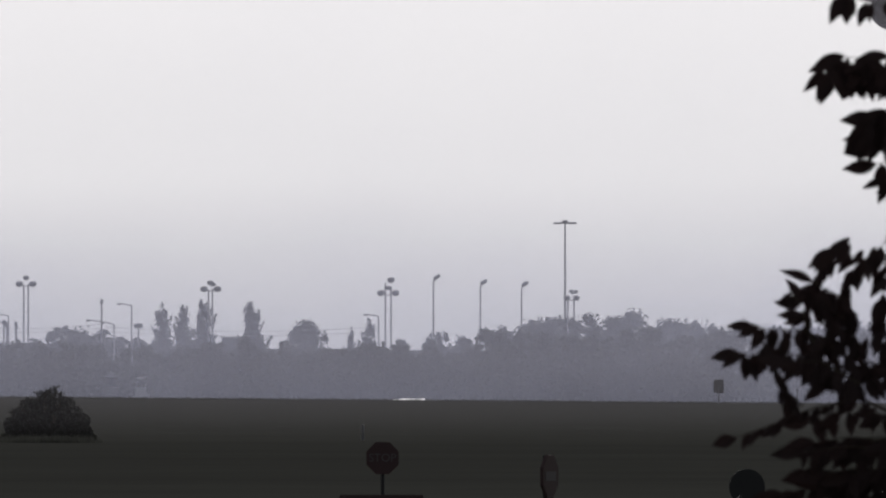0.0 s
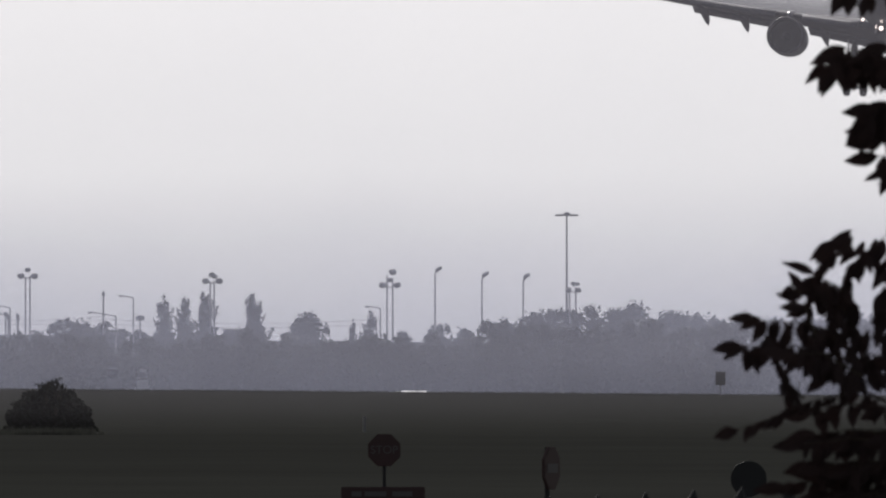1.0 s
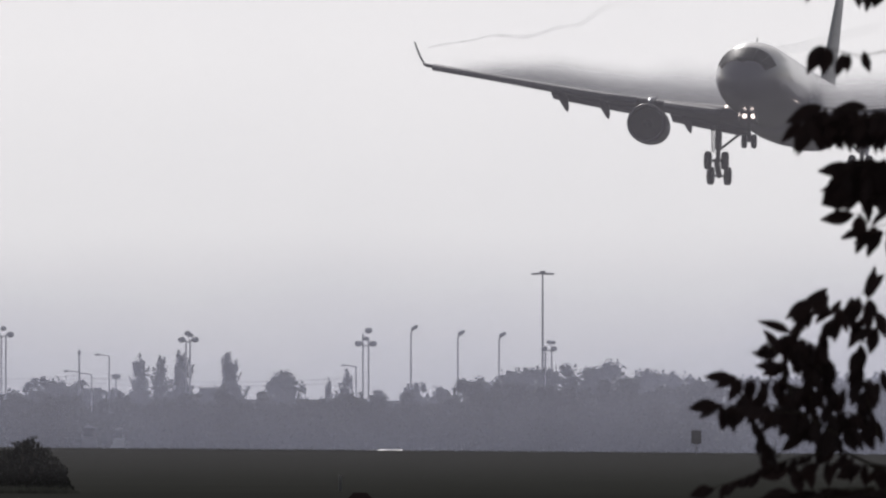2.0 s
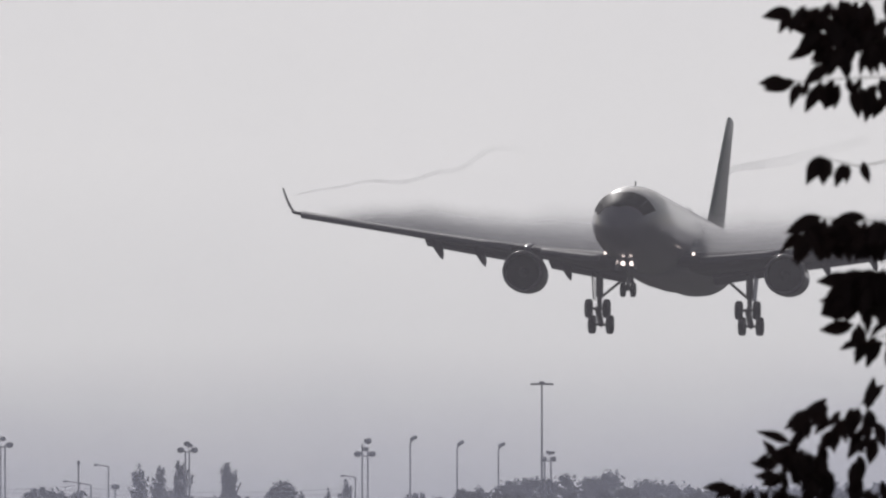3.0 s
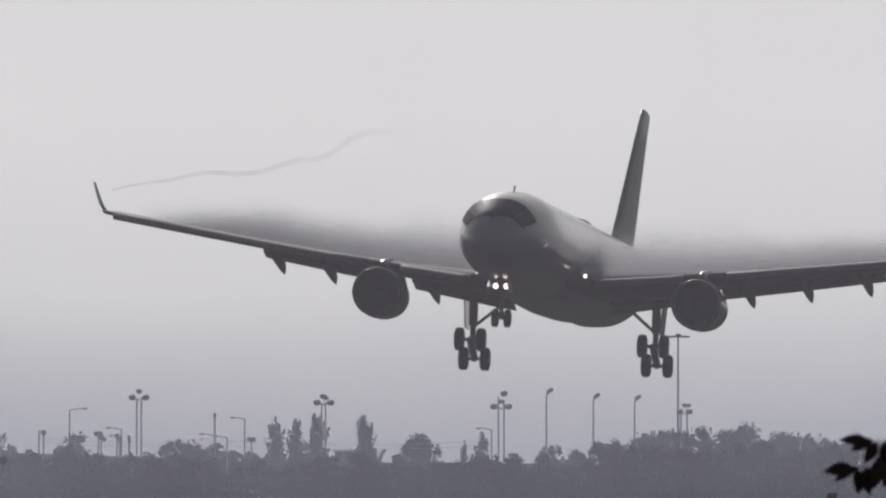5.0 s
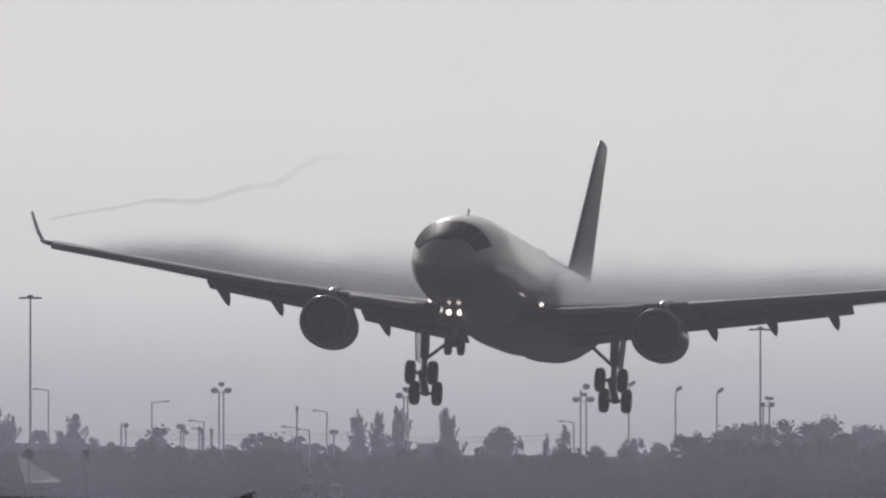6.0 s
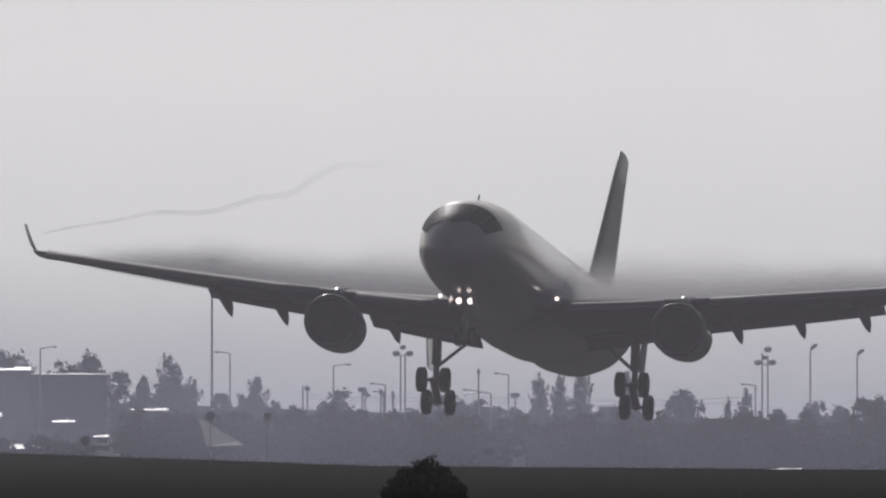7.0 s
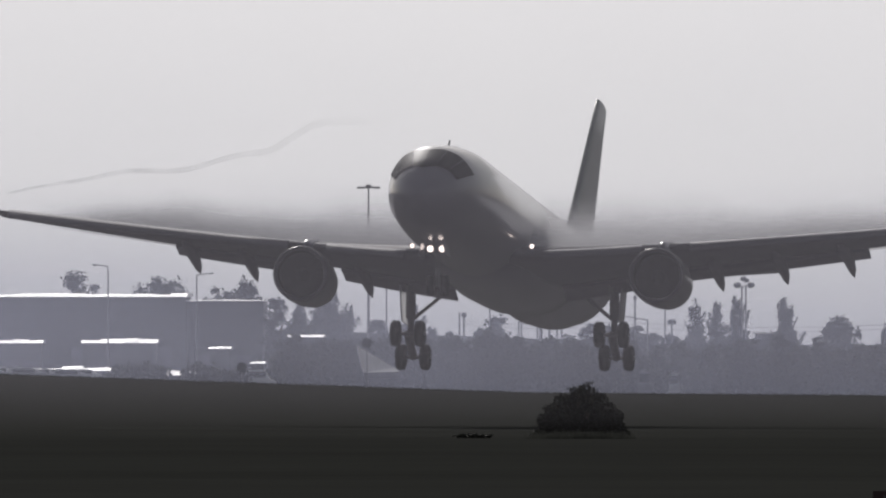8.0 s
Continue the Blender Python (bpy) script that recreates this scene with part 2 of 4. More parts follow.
def build_airliner():
    jet = new("airliner")
    tagged(jet, "grey-white twin-engine airliner landing with gear and flaps down", "airplane")
    st = [(0, .05, .05, -.75), (.25, .6, .6, -.72), (.8, 1.1, 1.1, -.62), (1.6, 1.55, 1.58, -.5), (2.6, 1.9, 1.95, -.36), (3.8, 2.22, 2.3, -.2),
          (5.5, 2.5, 2.48, -.14), (8, 2.72, 2.72, -.04), (10.5, 2.82, 2.82, 0), (16, 2.82, 2.82, 0), (26, 2.82, 2.82, 0), (42, 2.82, 2.82, 0), (46, 2.7, 2.68, .14), (50, 2.4, 2.35, .45),
          (54, 1.95, 1.9, .9), (58, 1.4, 1.35, 1.4), (61, .9, .85, 1.8), (63, .45, .4, 2.1)]
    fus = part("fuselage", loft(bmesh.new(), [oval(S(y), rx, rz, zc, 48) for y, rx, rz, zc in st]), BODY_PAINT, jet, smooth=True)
    # windscreen: six dark panes wrapped round the nose, stretched up to paint in its shaded top
    for k, (a0, a1) in enumerate(((90, 113), (113.5, 137), (137.5, 160), (67, 90), (43, 66.5), (20, 42.5))):
        bm = bmesh.new()
        rows = []
        for y in np.linspace(0.95, 3.2, 8):
            row = []
            for b in np.linspace(a0 + .06, a1 - .06, 5):
                ya = y + .7 * abs(b - 90) / 50
                rx, rz, zc = (np.interp(ya, [s[0] for s in st], [s[i] for s in st]) for i in (1, 2, 3))
                row.append(bm.verts.new(((rx + .05) * math.cos(radians(b)), S(ya - .02), zc + (rz + .05) * math.sin(radians(b)))))
            rows.append(row)
        for p, q in zip(rows, rows[1:]):
            for i in range(4):
                bm.faces.new((p[i], p[i + 1], q[i + 1], q[i]))
        part("windscreen_pane", bm, COCKPIT, fus, "dark cockpit glass stretched over the shaded nose top" if k == 0 else "", True)
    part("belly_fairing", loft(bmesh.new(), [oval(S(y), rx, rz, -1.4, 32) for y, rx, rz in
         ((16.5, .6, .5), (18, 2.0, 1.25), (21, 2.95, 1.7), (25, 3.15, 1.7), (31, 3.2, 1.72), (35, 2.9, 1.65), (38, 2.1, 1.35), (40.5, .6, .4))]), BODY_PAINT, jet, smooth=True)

    def wing_at(x):
        x = abs(x)
        k = max(0, (x - 2.8) / 25.7)
        le = 18.0 + .735 * (x - 2.8)
        te = 30.2 + .1 * (x - 2.8) if x < 9.4 else 30.86 + (39.4 - 30.86) * (x - 9.4) / 19.1
        return le, te, -1.75 + 4.35 * k ** 1.12

    def foil(x, le, te, z, thick, droop=0.0):
        c, out = te - le, []
        for s in (0, .015, .06, .15, .3, .5, .75, 1.0, .75, .5, .3, .15, .06, .015):
            up = len(out) < 8
            th = thick * c * (2.6 * math.sqrt(s) * (1 - s) + .02) * (.55 if up else -.45) * .75
            out.append((x, S(le + s * c), z + th - droop * s * s * c))
        return out

    for side in (-1, 1):
        xs = [1.5, 2.8, 5, 9.4, 14, 18.4, 22, 25.5, 28.5]
        rings = [foil(side * x, *wing_at(x), .13 if x < 9 else .1, .03) for x in xs]
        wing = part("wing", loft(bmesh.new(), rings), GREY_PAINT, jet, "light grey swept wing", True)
        # slat along the leading edge
        bm = bmesh.new()
        for a, b in ((3.6, 8.3), (10.6, 27.6)):
            loft(bm, [[(side * x, S(wing_at(x)[0] + dy), wing_at(x)[2] + dz) for dy, dz in
                       ((-.75, -.42), (-.85, -.25), (-.5, .02), (.0, .16), (-.05, .05), (-.5, -.15))] for x in np.linspace(a, b, 8)])
        part("slat", bm, GREY_PAINT, wing, "lowered leading-edge slat", True)
        # flaps, lowered
        for a, b in ((2.9, 8.9), (9.4, 18.4)):
            bm = bmesh.new()
            ring = []
            for x in np.linspace(a, b, 6):
                le, te, z = wing_at(x)
                c = .16 * (te - le) + .4
                ring.append([(side * x, S(te - .6 + dy * c), z - .25 + dz * c) for dy, dz in
                             ((0, .02), (.15, .1), (.45, -.02), (1.0, -.26), (.97, -.29), (.4, -.13), (.08, -.1))])
            part("flap", loft(bm, ring), GREY_PAINT, wing, "lowered trailing-edge flap", True)
        # flap track fairings
        for x in (7.6, 10.9, 14.1, 17.4):
            le, te, z = wing_at(x)
            part("flap_track_fairing", loft(bmesh.new(), [[(side * x + rx * math.cos(2 * math.pi * i / 14), S(te + y), z + dz + rz * math.sin(2 * math.pi * i / 14)) for i in range(14)]
                 for y, rx, rz, dz in ((-4.2, .03, .03, -.35), (-3, .22, .28, -.4), (-1.2, .28, .4, -.5), (.2, .27, .42, -.68), (1.3, .19, .3, -.98), (2.1, .03, .04, -1.3))]),
                 GREY_PAINT, wing, "", True)
        # winglet
        rings = []
        for k in np.linspace(0, 1, 5):
            x, z, le, c = 28.45 + 1.4 * k ** .8, 2.6 + 2.0 * k, 37.0 + 4.6 * k, 2.4 - 1.5 * k
            rings.append([(side * (x + t * .07), S(le + s * c), z) for s, t in ((0, 0), (.3, 1), (1, 0), (.3, -1))])
        part("winglet", loft(bmesh.new(), rings), GREY_PAINT, wing, "canted dark winglet", True)
        # engine
        ex, ez = side * 9.37, -2.65
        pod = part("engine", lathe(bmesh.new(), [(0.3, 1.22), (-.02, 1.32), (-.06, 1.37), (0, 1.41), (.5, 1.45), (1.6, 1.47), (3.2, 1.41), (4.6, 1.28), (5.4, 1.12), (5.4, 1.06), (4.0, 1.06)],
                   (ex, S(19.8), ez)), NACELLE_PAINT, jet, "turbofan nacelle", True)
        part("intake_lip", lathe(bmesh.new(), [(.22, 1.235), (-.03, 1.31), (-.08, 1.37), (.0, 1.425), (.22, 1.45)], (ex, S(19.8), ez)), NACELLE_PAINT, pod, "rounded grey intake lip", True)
        part("intake_duct", lathe(bmesh.new(), [(.2, 1.225), (.7, 1.215), (1.2, 1.2)], (ex, S(19.8), ez)), FAN_DARK, pod, "", True)
        bm = bmesh.new()
        for i in range(24):
            b = 2 * math.pi * i / 24
            d0, d1 = b - .07, b + .13
            bm.faces.new([bm.verts.new((ex + r * math.cos(q), S(20.7 + w), ez + r * math.sin(q))) for r, q, w in ((.35, d0, 0), (1.2, d0, 0), (1.2, d1, .07), (.35, d1, .07))])
        lathe(bm, [(1.15, .02), (1.15, 1.22)], (ex, S(19.8), ez), 32)
        part("fan", bm, FAN_DARK, pod, "dark fan blades")
        part("spinner", lathe(bmesh.new(), [(0, .01), (.25, .2), (.6, .36), (.9, .4)], (ex, S(20.05), ez), 20), FAN_DARK, pod, "", True)
        part("exhaust", lathe(bmesh.new(), [(3.8, 1.08), (4.2, .95), (6.4, .55), (7.4, .08)], (ex, S(19.8), ez), 24), DARK_METAL, pod, "", True)
        bm = bmesh.new()
        loft(bm, [[(ex - w, S(y), z0), (ex + w, S(y), z0), (ex + w * .8, S(y), z1), (ex - w * .8, S(y), z1)] for y, z0, z1, w in
                  ((20.9, -1.1, -1.0, .05), (22.2, -1.25, -.62, .2), (24.5, -1.4, -.35, .25), (28, -1.3, -.6, .2), (30, -1.0, -.8, .05))])
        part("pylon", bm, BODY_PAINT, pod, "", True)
        # tailplane
        rings = [foil(side * x, 55.2 + .66 * (x - 1), 60.6 + .3 * (x - 1), 1.7 + .1 * (x - 1), .09) for x in (.6, 3, 6, 9.6)]
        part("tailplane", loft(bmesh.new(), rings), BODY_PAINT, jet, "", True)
        # main gear
        gx, gy, gz = side * 5.4, 32.0, -5.0
        leg = part("main_gear", rod(rod(rod(bmesh.new(), (gx, S(gy - .3), -1.6), (gx, S(gy - .1), -3.6), .26, n=16), (gx, S(gy - .1), -3.5), (gx, S(gy), gz), .17, n=16),
                   (gx, S(gy - 1.0), gz + .5), (gx, S(gy + 1.0), gz - .5), .22), STEEL, jet, "landing gear leg with tilted four-wheel bogie")
        part("side_stay", rod(rod(bmesh.new(), (gx, S(gy), -3.7), (gx - side * 1.9, S(gy + .1), -2.1), .1), (gx, S(gy - .2), -2.9), (gx, S(gy - 1.6), -2.0), .08), STEEL, leg)
        bm = box(bmesh.new(), -.03, .03, -.95, .95, -1.1, 1.0, .03)
        bm.transform(Matrix.Translation((gx + side * .42, S(gy - .1), -2.75)) @ pose(0, 0, 0, 0, side * 4, 0))
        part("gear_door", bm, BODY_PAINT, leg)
        bm = bmesh.new()
        rod(bm, (gx, S(gy - .25), -3.7), (gx, S(gy - .55), -4.15), .06)
        rod(bm, (gx, S(gy - .55), -4.15), (gx, S(gy - .1), -4.6), .06)
        part("torque_link", bm, STEEL, leg)
        for fore, dz in ((-1, .5), (1, -.5)):
            part("axle", rod(bmesh.new(), (gx - .95, S(gy + fore), gz + dz), (gx + .95, S(gy + fore), gz + dz), .1), STEEL, leg)
            for w in (-1, 1):
                wheel(leg, gx + w * .64, gy + fore, gz + dz, .69, .5)
    # fin
    rings = []
    for k in np.linspace(0, 1, 6):
        z = 2.3 + (11.35 - 2.3) * k
        le, te = 48.8 + 10.4 * k, 57.9 + 4.7 * k
        rings.append([(t * .36 * (1 - .6 * k), S(le + s * (te - le)), z - (.25 * (s - .2) if k == 1 else 0)) for s, t in
                      ((0, 0), (.04, .5), (.15, .85), (.4, 1), (.7, .6), (1, .04), (1, -.04), (.7, -.6), (.4, -1), (.15, -.85), (.04, -.5))])
    part("fin", loft(bmesh.new(), rings), FIN_PAINT, jet, "dark green tail fin", True)
    # nose gear
    leg = part("nose_gear", rod(rod(bmesh.new(), (0, S(6.3), -2.4), (0, S(6.67), -4.77), .13, n=14), (-.45, S(6.67), -4.77), (.45, S(6.67), -4.77), .08), STEEL, jet)
    for w in (-1, 1):
        wheel(leg, w * .36, 6.67, -4.77, .53, .36)
        bm = box(bmesh.new(), -.02, .02, -.9, .9, -.4, .4, .02)
        bm.transform(Matrix.Translation((w * .62, S(5.4), -3.05)) @ pose(0, 0, 0, 0, -w * 12, 0))
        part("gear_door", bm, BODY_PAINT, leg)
        lamp(leg, w * .31, 5.95, -2.96, .19)
        lamp(jet, w * 3.15, 17.7, -1.42, .13)
    part("drag_stay", rod(bmesh.new(), (0, S(6.5), -3.9), (0, S(4.6), -2.4), .07), STEEL, leg)
    part("beacon", lathe(bmesh.new(), [(-.3, .02), (0, .12), (.3, .02)], (0, S(25), 2.9), 10), DARK_METAL, jet)
    bm = bmesh.new()
    loft(bm, [[(-.02, S(y), z0), (.02, S(y), z0), (.03, S(y + dy), z1), (-.03, S(y + dy), z1)] for y, z0, z1, dy in ((9.1, 2.75, 2.85, .1), (9.2, 2.75, 3.12, .2), (9.4, 2.75, 3.1, .2))])
    part("aerial", bm, DARK_METAL, jet)
    # satellite dome behind the wing
    part("antenna_dome", loft(bmesh.new(), [oval(S(y), r * 2.2, r, 2.78, 18) for y, r in ((33, .03), (33.6, .2), (34.6, .32), (36, .32), (37, .2), (37.6, .03))]), WHITE_PAINT, jet, "", True)
    return jet


def wheel(parent, x, y, z, r, w):
    tyre = part("wheel", lathe_x([(-.5, .55), (-.5, .8), (-.38, .96), (0, 1.0), (.38, .96), (.5, .8), (.5, .55)], x, y, z, r, w), RUBBER, parent, "black rubber tyre", True)
    part("hub", lathe_x([(-.42, .02), (-.42, .3), (-.3, .58), (.3, .58), (.42, .3), (.42, .02)], x, y, z, r, w), STEEL, tyre, "", True)


def lathe_x(profile, x, y, z, r, w, n=22):
    return loft(bmesh.new(), [[(x + a * w, S(y) + b * r * math.cos(2 * math.pi * i / n), z + b * r * math.sin(2 * math.pi * i / n)) for i in range(n)] for a, b in profile])


def lamp(parent, x, y, z, r):
    case = part("landing_light", lathe(bmesh.new(), [(.25, r * .4), (.12, r), (0, r * 1.1), (.0, r * .9)], (x, S(y), z), 16), DARK_METAL, parent, "lit landing light")
    part("lens", lathe(bmesh.new(), [(-.02, r * .05), (-.015, r * .6), (.0, r * .9)], (x, S(y), z), 16), LAMP, case, "glowing lens")


JET = build_airliner()

FLIGHT = [(0, 46.0, 2450, 32.8, -7.6, -4.1, 1.7), (0.5, 41.4, 2410, 31.1, -7.6, -4.1, 1.7), (1, 36.8, 2370, 29.35, -7.5, -4.0, 1.7),
          (2.3, 24.7, 2262, 25.5, -7.5, -3.84, 1.43), (2.5, 22.9, 2239, 24.77, -7.55, -3.82, 1.24), (3, 18.0, 2196, 23.1, -7.9, -3.54, 0.8),
          (3.5, 13.6, 2156, 21.39, -8.1, -3.46, 1.23), (4, 8.7, 2108, 19.65, -8.2, -3.63, 2.46), (4.5, 4.9, 1923, 17.61, -8.3, -3.83, 2.76),
          (5, 0.4, 1798, 15.74, -8.2, -3.76, 2.28), (5.2, -1.4, 1787, 15.09, -7.88, -3.81, 1.96), (6.3, -9.0, 1708, 12.41, -7.85, -4.94, 2.4),
          (6.5, -10.8, 1692, 11.81, -7.83, -5.33, 2.18), (7, -15.4, 1655, 10.71, -7.92, -6.3, 1.48), (7.2, -17.1, 1642, 10.15, -8.0, -6.45, 1.15), (7.5, -19.6, 1623, 9.93, -8.11, -6.61, 0.71),
          (8, -24.5, 1613, 9.33, -7.95, -6.58, 0.33)]


def flight_pose(x, y, z, yaw, pitch, roll):
    return pose(x, y, z) @ pose(0, 0, 0, 0, 0, yaw) @ pose(0, 0, 0, pitch, 0, 0) @ pose(0, 0, 0, 0, roll, 0)


# ---- vapour ----
def condensation():
    """Material of the cloud over the wings: dense at the wing, thin at its upper edge."""
    m = misty("condensation", (0.8, 0.8, 0.83), 0.9, 0.0, 0, 1, 0.1, 0.5, "Y", 0.18)
    n, l = m.node_tree.nodes, m.node_tree.links
    tc = next(k for k in n if k.bl_idname == "ShaderNodeTexCoord")
    sep = next(k for k in n if k.bl_idname == "ShaderNodeSeparateXYZ")
    l.new(tc.outputs["UV"], sep.inputs[0])
    clamp = next(k for k in n if k.bl_idname == "ShaderNodeMath")
    ends = n.new("ShaderNodeMapRange")
    ends.interpolation_type = "SMOOTHSTEP"
    for key, value in (("From Min", 1.0), ("From Max", 0.6), ("To Min", 0.0), ("To Max", 1.0)):
        ends.inputs[key].default_value = value
    mul = n.new("ShaderNodeMath")
    mul.operation = "MULTIPLY"
    l.new(sep.outputs["X"], ends.inputs["Value"])
    l.new(clamp.outputs[0], mul.inputs[0])
    l.new(ends.outputs[0], mul.inputs[1])
    last = n["Material Output"].inputs["Surface"].links[0].from_node
    l.new(mul.outputs[0], last.inputs[0])
    return m


VAPOUR = condensation()


def build_vapour():
    """Cloud in thin layers over both wings."""
    cloud = new("wing_vapour")
    tagged(cloud, "soft white condensation cloud streaming over the airliner wings", "vapour", kind="stuff")
    rnd = random.Random(5)
    for side in (-1, 1):
        for layer in range(5):
            bm = bmesh.new()
            uv = bm.loops.layers.uv.new("layer")
            xs, zs = np.linspace(2.2, 27.5, 26), np.linspace(0, 1, 7)
            ph = rnd.uniform(0, 6)
            grid = []
            for x in xs:
                k = max(0, (x - 2.8) / 25.7)
                le, z0 = 18.0 + .735 * (x - 2.8), -1.9 + 4.35 * k ** 1.12
                h = (5.0 - 3.3 * k) * (1 + .07 * math.sin(x * .5 + ph) + .03 * math.sin(x * 1.3 + ph * 2)) * (.42 + .15 * layer)
                c = 12 - 8 * k
                grid.append([bm.verts.new((side * x, S(le + c * (.15 + .18 * layer) + .5 * w), z0 + h * w)) for w in zs])
            for i in range(len(xs) - 1):
                for j in range(len(zs) - 1):
                    f = bm.faces.new((grid[i][j], grid[i + 1][j], grid[i + 1][j + 1], grid[i][j + 1]))
                    for lp, (a, b) in zip(f.loops, ((i, j), (i + 1, j), (i + 1, j + 1), (i, j + 1))):
                        lp[uv].uv = (a / (len(xs) - 1), b / (len(zs) - 1))
            part("vapour_layer", bm, VAPOUR, cloud, smooth=True)
    return cloud


def tube(points, radius, n=8):
    bm = bmesh.new()
    rings = []
    for i, p in enumerate(points):
        p = Vector(p)
        d = (Vector(points[min(i + 1, len(points) - 1)]) - Vector(points[max(i - 1, 0)])).normalized()
        q = d.to_track_quat("Y", "Z").to_matrix()
        r = radius(i / (len(points) - 1))
        rings.append([p + q @ Vector((r * math.cos(2 * math.pi * k / n), 0, r * math.sin(2 * math.pi * k / n))) for k in range(n)])
    return loft(bm, rings, False)


def build_trail():
    """Vortex trail from a wing tip, waving more with age."""
    pts = []
    for i in range(60):
        s = i / 59
        L = 4 + 136 * s
        pts.append((.14 * L + .5 * s * math.sin(L * .11), L, .036 * L + .8 * s * math.sin(L * .055 + 1.2) + .35 * s * math.sin(L * .19)))
    m = misty("tip_vortex", (0.3, 0.3, 0.33), 0.07, 0.0, 50, 140, 0.12, 0.6, "Y", 0.6)
    return tagged(part("wingtip_trail", tube(pts, lambda s: .07 + .2 * s), m, smooth=True), "thin grey vortex trail behind the wing tip", "vapour", kind="stuff")


def build_wisp():
    m = misty("old_vortex", (0.3, 0.3, 0.33), 0.09, 0.02, 478, 800, 0.25, 0.6, "X", 0.5)
    pts = [(1255, 377), (1278, 370), (1297, 362), (1311, 342), (1312, 318), (1309, 298), (1318, 277), (1338, 263), (1372, 258), (1430, 250), (1500, 232), (1575, 212)]
    w = [pano(x - 781, 691 - y, 2300) for x, y in pts]
    for key in ("From Min", "From Max"):
        next(k for k in m.node_tree.nodes if k.bl_idname == "ShaderNodeMapRange").inputs[key].default_value *= 2300 / F
    return tagged(part("vapour_wisp", tube(w, lambda s: .3 + .1 * math.sin(s * 9)), m, smooth=True), "faint grey vortex wisp hanging in the air", "vapour", kind="stuff")


CLOUD, TRAIL, WISP = build_vapour(), build_trail(), build_wisp()


# ---- distant woods, lamps and buildings ----
def ground_at(u, d):
    return height(u * d / F, d)


def crown(bm_verts, bm_faces, centre, rx, rz, count, size, rnd, spire=False):
    """Adds leaf clumps in many small lobes of a rounded outline, or along the steep shoots of a spindle-shaped one."""
    def clump(p, s):
        q = Euler((rnd.uniform(0, 6.3), rnd.uniform(0, 6.3), rnd.uniform(0, 6.3))).to_matrix()
        n = len(bm_verts)
        bm_verts.extend(p + q @ Vector(c) * s for c in ((-.5, -.4, 0), (.5, -.3, .1), (.45, .4, 0), (-.4, .45, .12)))
        bm_faces.append((n, n + 1, n + 2, n + 3))

    lobes = []
    if spire:
        for _ in range(54):
            a, k = rnd.uniform(0, 2 * math.pi), rnd.uniform(-1, .72)
            wide = max(.05, 1 - abs(k + .25) / 1.1) ** .8 * rnd.uniform(.1, 1)
            foot = Vector((math.cos(a) * wide * .5 * rx, math.sin(a) * wide * .5 * rx, k * rz))
            rise = rz * rnd.uniform(.15, .42)
            lobes.append((foot, foot + Vector((math.cos(a) * wide * rx * .45, math.sin(a) * wide * rx * .45, min(rise, rz * rnd.uniform(.92, 1.14) - foot.z)))))
        for _ in range(count):
            p, q = rnd.choice(lobes)
            t = rnd.random() ** .8
            thin = rx * (.11 * (1 - t) + .02)
            clump(centre + p.lerp(q, t) + Vector((rnd.gauss(0, thin), rnd.gauss(0, thin), rnd.gauss(0, thin))), size * rnd.uniform(.4, 1.2))
        return
    for _ in range(60):
        a, k = rnd.uniform(0, 2 * math.pi), rnd.uniform(-.85, .92)
        wide = math.sqrt(max(.05, 1 - k * k)) * rnd.uniform(.25, .95)
        lobes.append((math.cos(a) * rx * wide, math.sin(a) * rx * wide, k * rz * .92, rnd.uniform(.07, .27)))
    for _ in range(count):
        lx, ly, lz, lr = rnd.choice(lobes)
        v = Vector((rnd.gauss(0, 1), rnd.gauss(0, 1), rnd.gauss(0, 1))) * lr * .55
        clump(centre + Vector((lx + v.x * rx, ly + v.y * rx, lz + v.z * rx)), size * rnd.uniform(.4, 1.3))


def leaf_mesh(name, verts, faces, material, parent=None):
    me = bpy.data.meshes.new(name)
    me.from_pydata([tuple(v) for v in verts], [], faces)
    me.materials.append(material)
    ob = new(name, me)
    ob.parent = parent
    return ob


def tree(u, top, width, d, seed, spire=False, label="", cat="tree"):
    """A tree whose top reaches the direction (u, top), width across in the same units."""
    rnd = random.Random(seed)
    base = Vector((u * d / F, d, ground_at(u, d)))
    h = pano(u, top, d).z - base.z
    r = width * d / F / 2 * (2.1 if spire else 1.12)
    ob = new("tree")
    ob.location = base
    bm = bmesh.new()
    rod(bm, (0, 0, -.3), (0, 0, h * .55), .035 * h, .02 * h, 8)
    for k in range(5):
        a = k * 1.3 + seed
        rod(bm, (0, 0, h * (.3 + .05 * k)), (math.cos(a) * r * .6, math.sin(a) * r * .6, h * (.55 + .06 * k)), .014 * h, .005 * h, 6)
    part("trunk", bm, BARK, ob)
    vs, fs = [], []
    half = h * (.36 if not spire else .42)
    n = int(max(2400, min(6500, 220 * r * half * 2.2)))
    crown(vs, fs, Vector((0, 0, h - half * 1.05)), r, half, n, .26 if not spire else .18, rnd, spire)
    if spire:
        crown(vs, fs, Vector((0, 0, h * .4)), r * 1.1, h * .4, n // 2, .32, rnd, True)
    crown(vs, fs, Vector((0, 0, h * .3)), r * .95, h * .3, n // 2, .4, rnd)
    leaf_mesh("crown", vs, fs, FAR_LEAF, ob)
    return tagged(ob, label or ("tall slender poplar in grey haze" if spire else "broad leafy tree in grey haze"), cat, "distant trees")


D0 = 3300
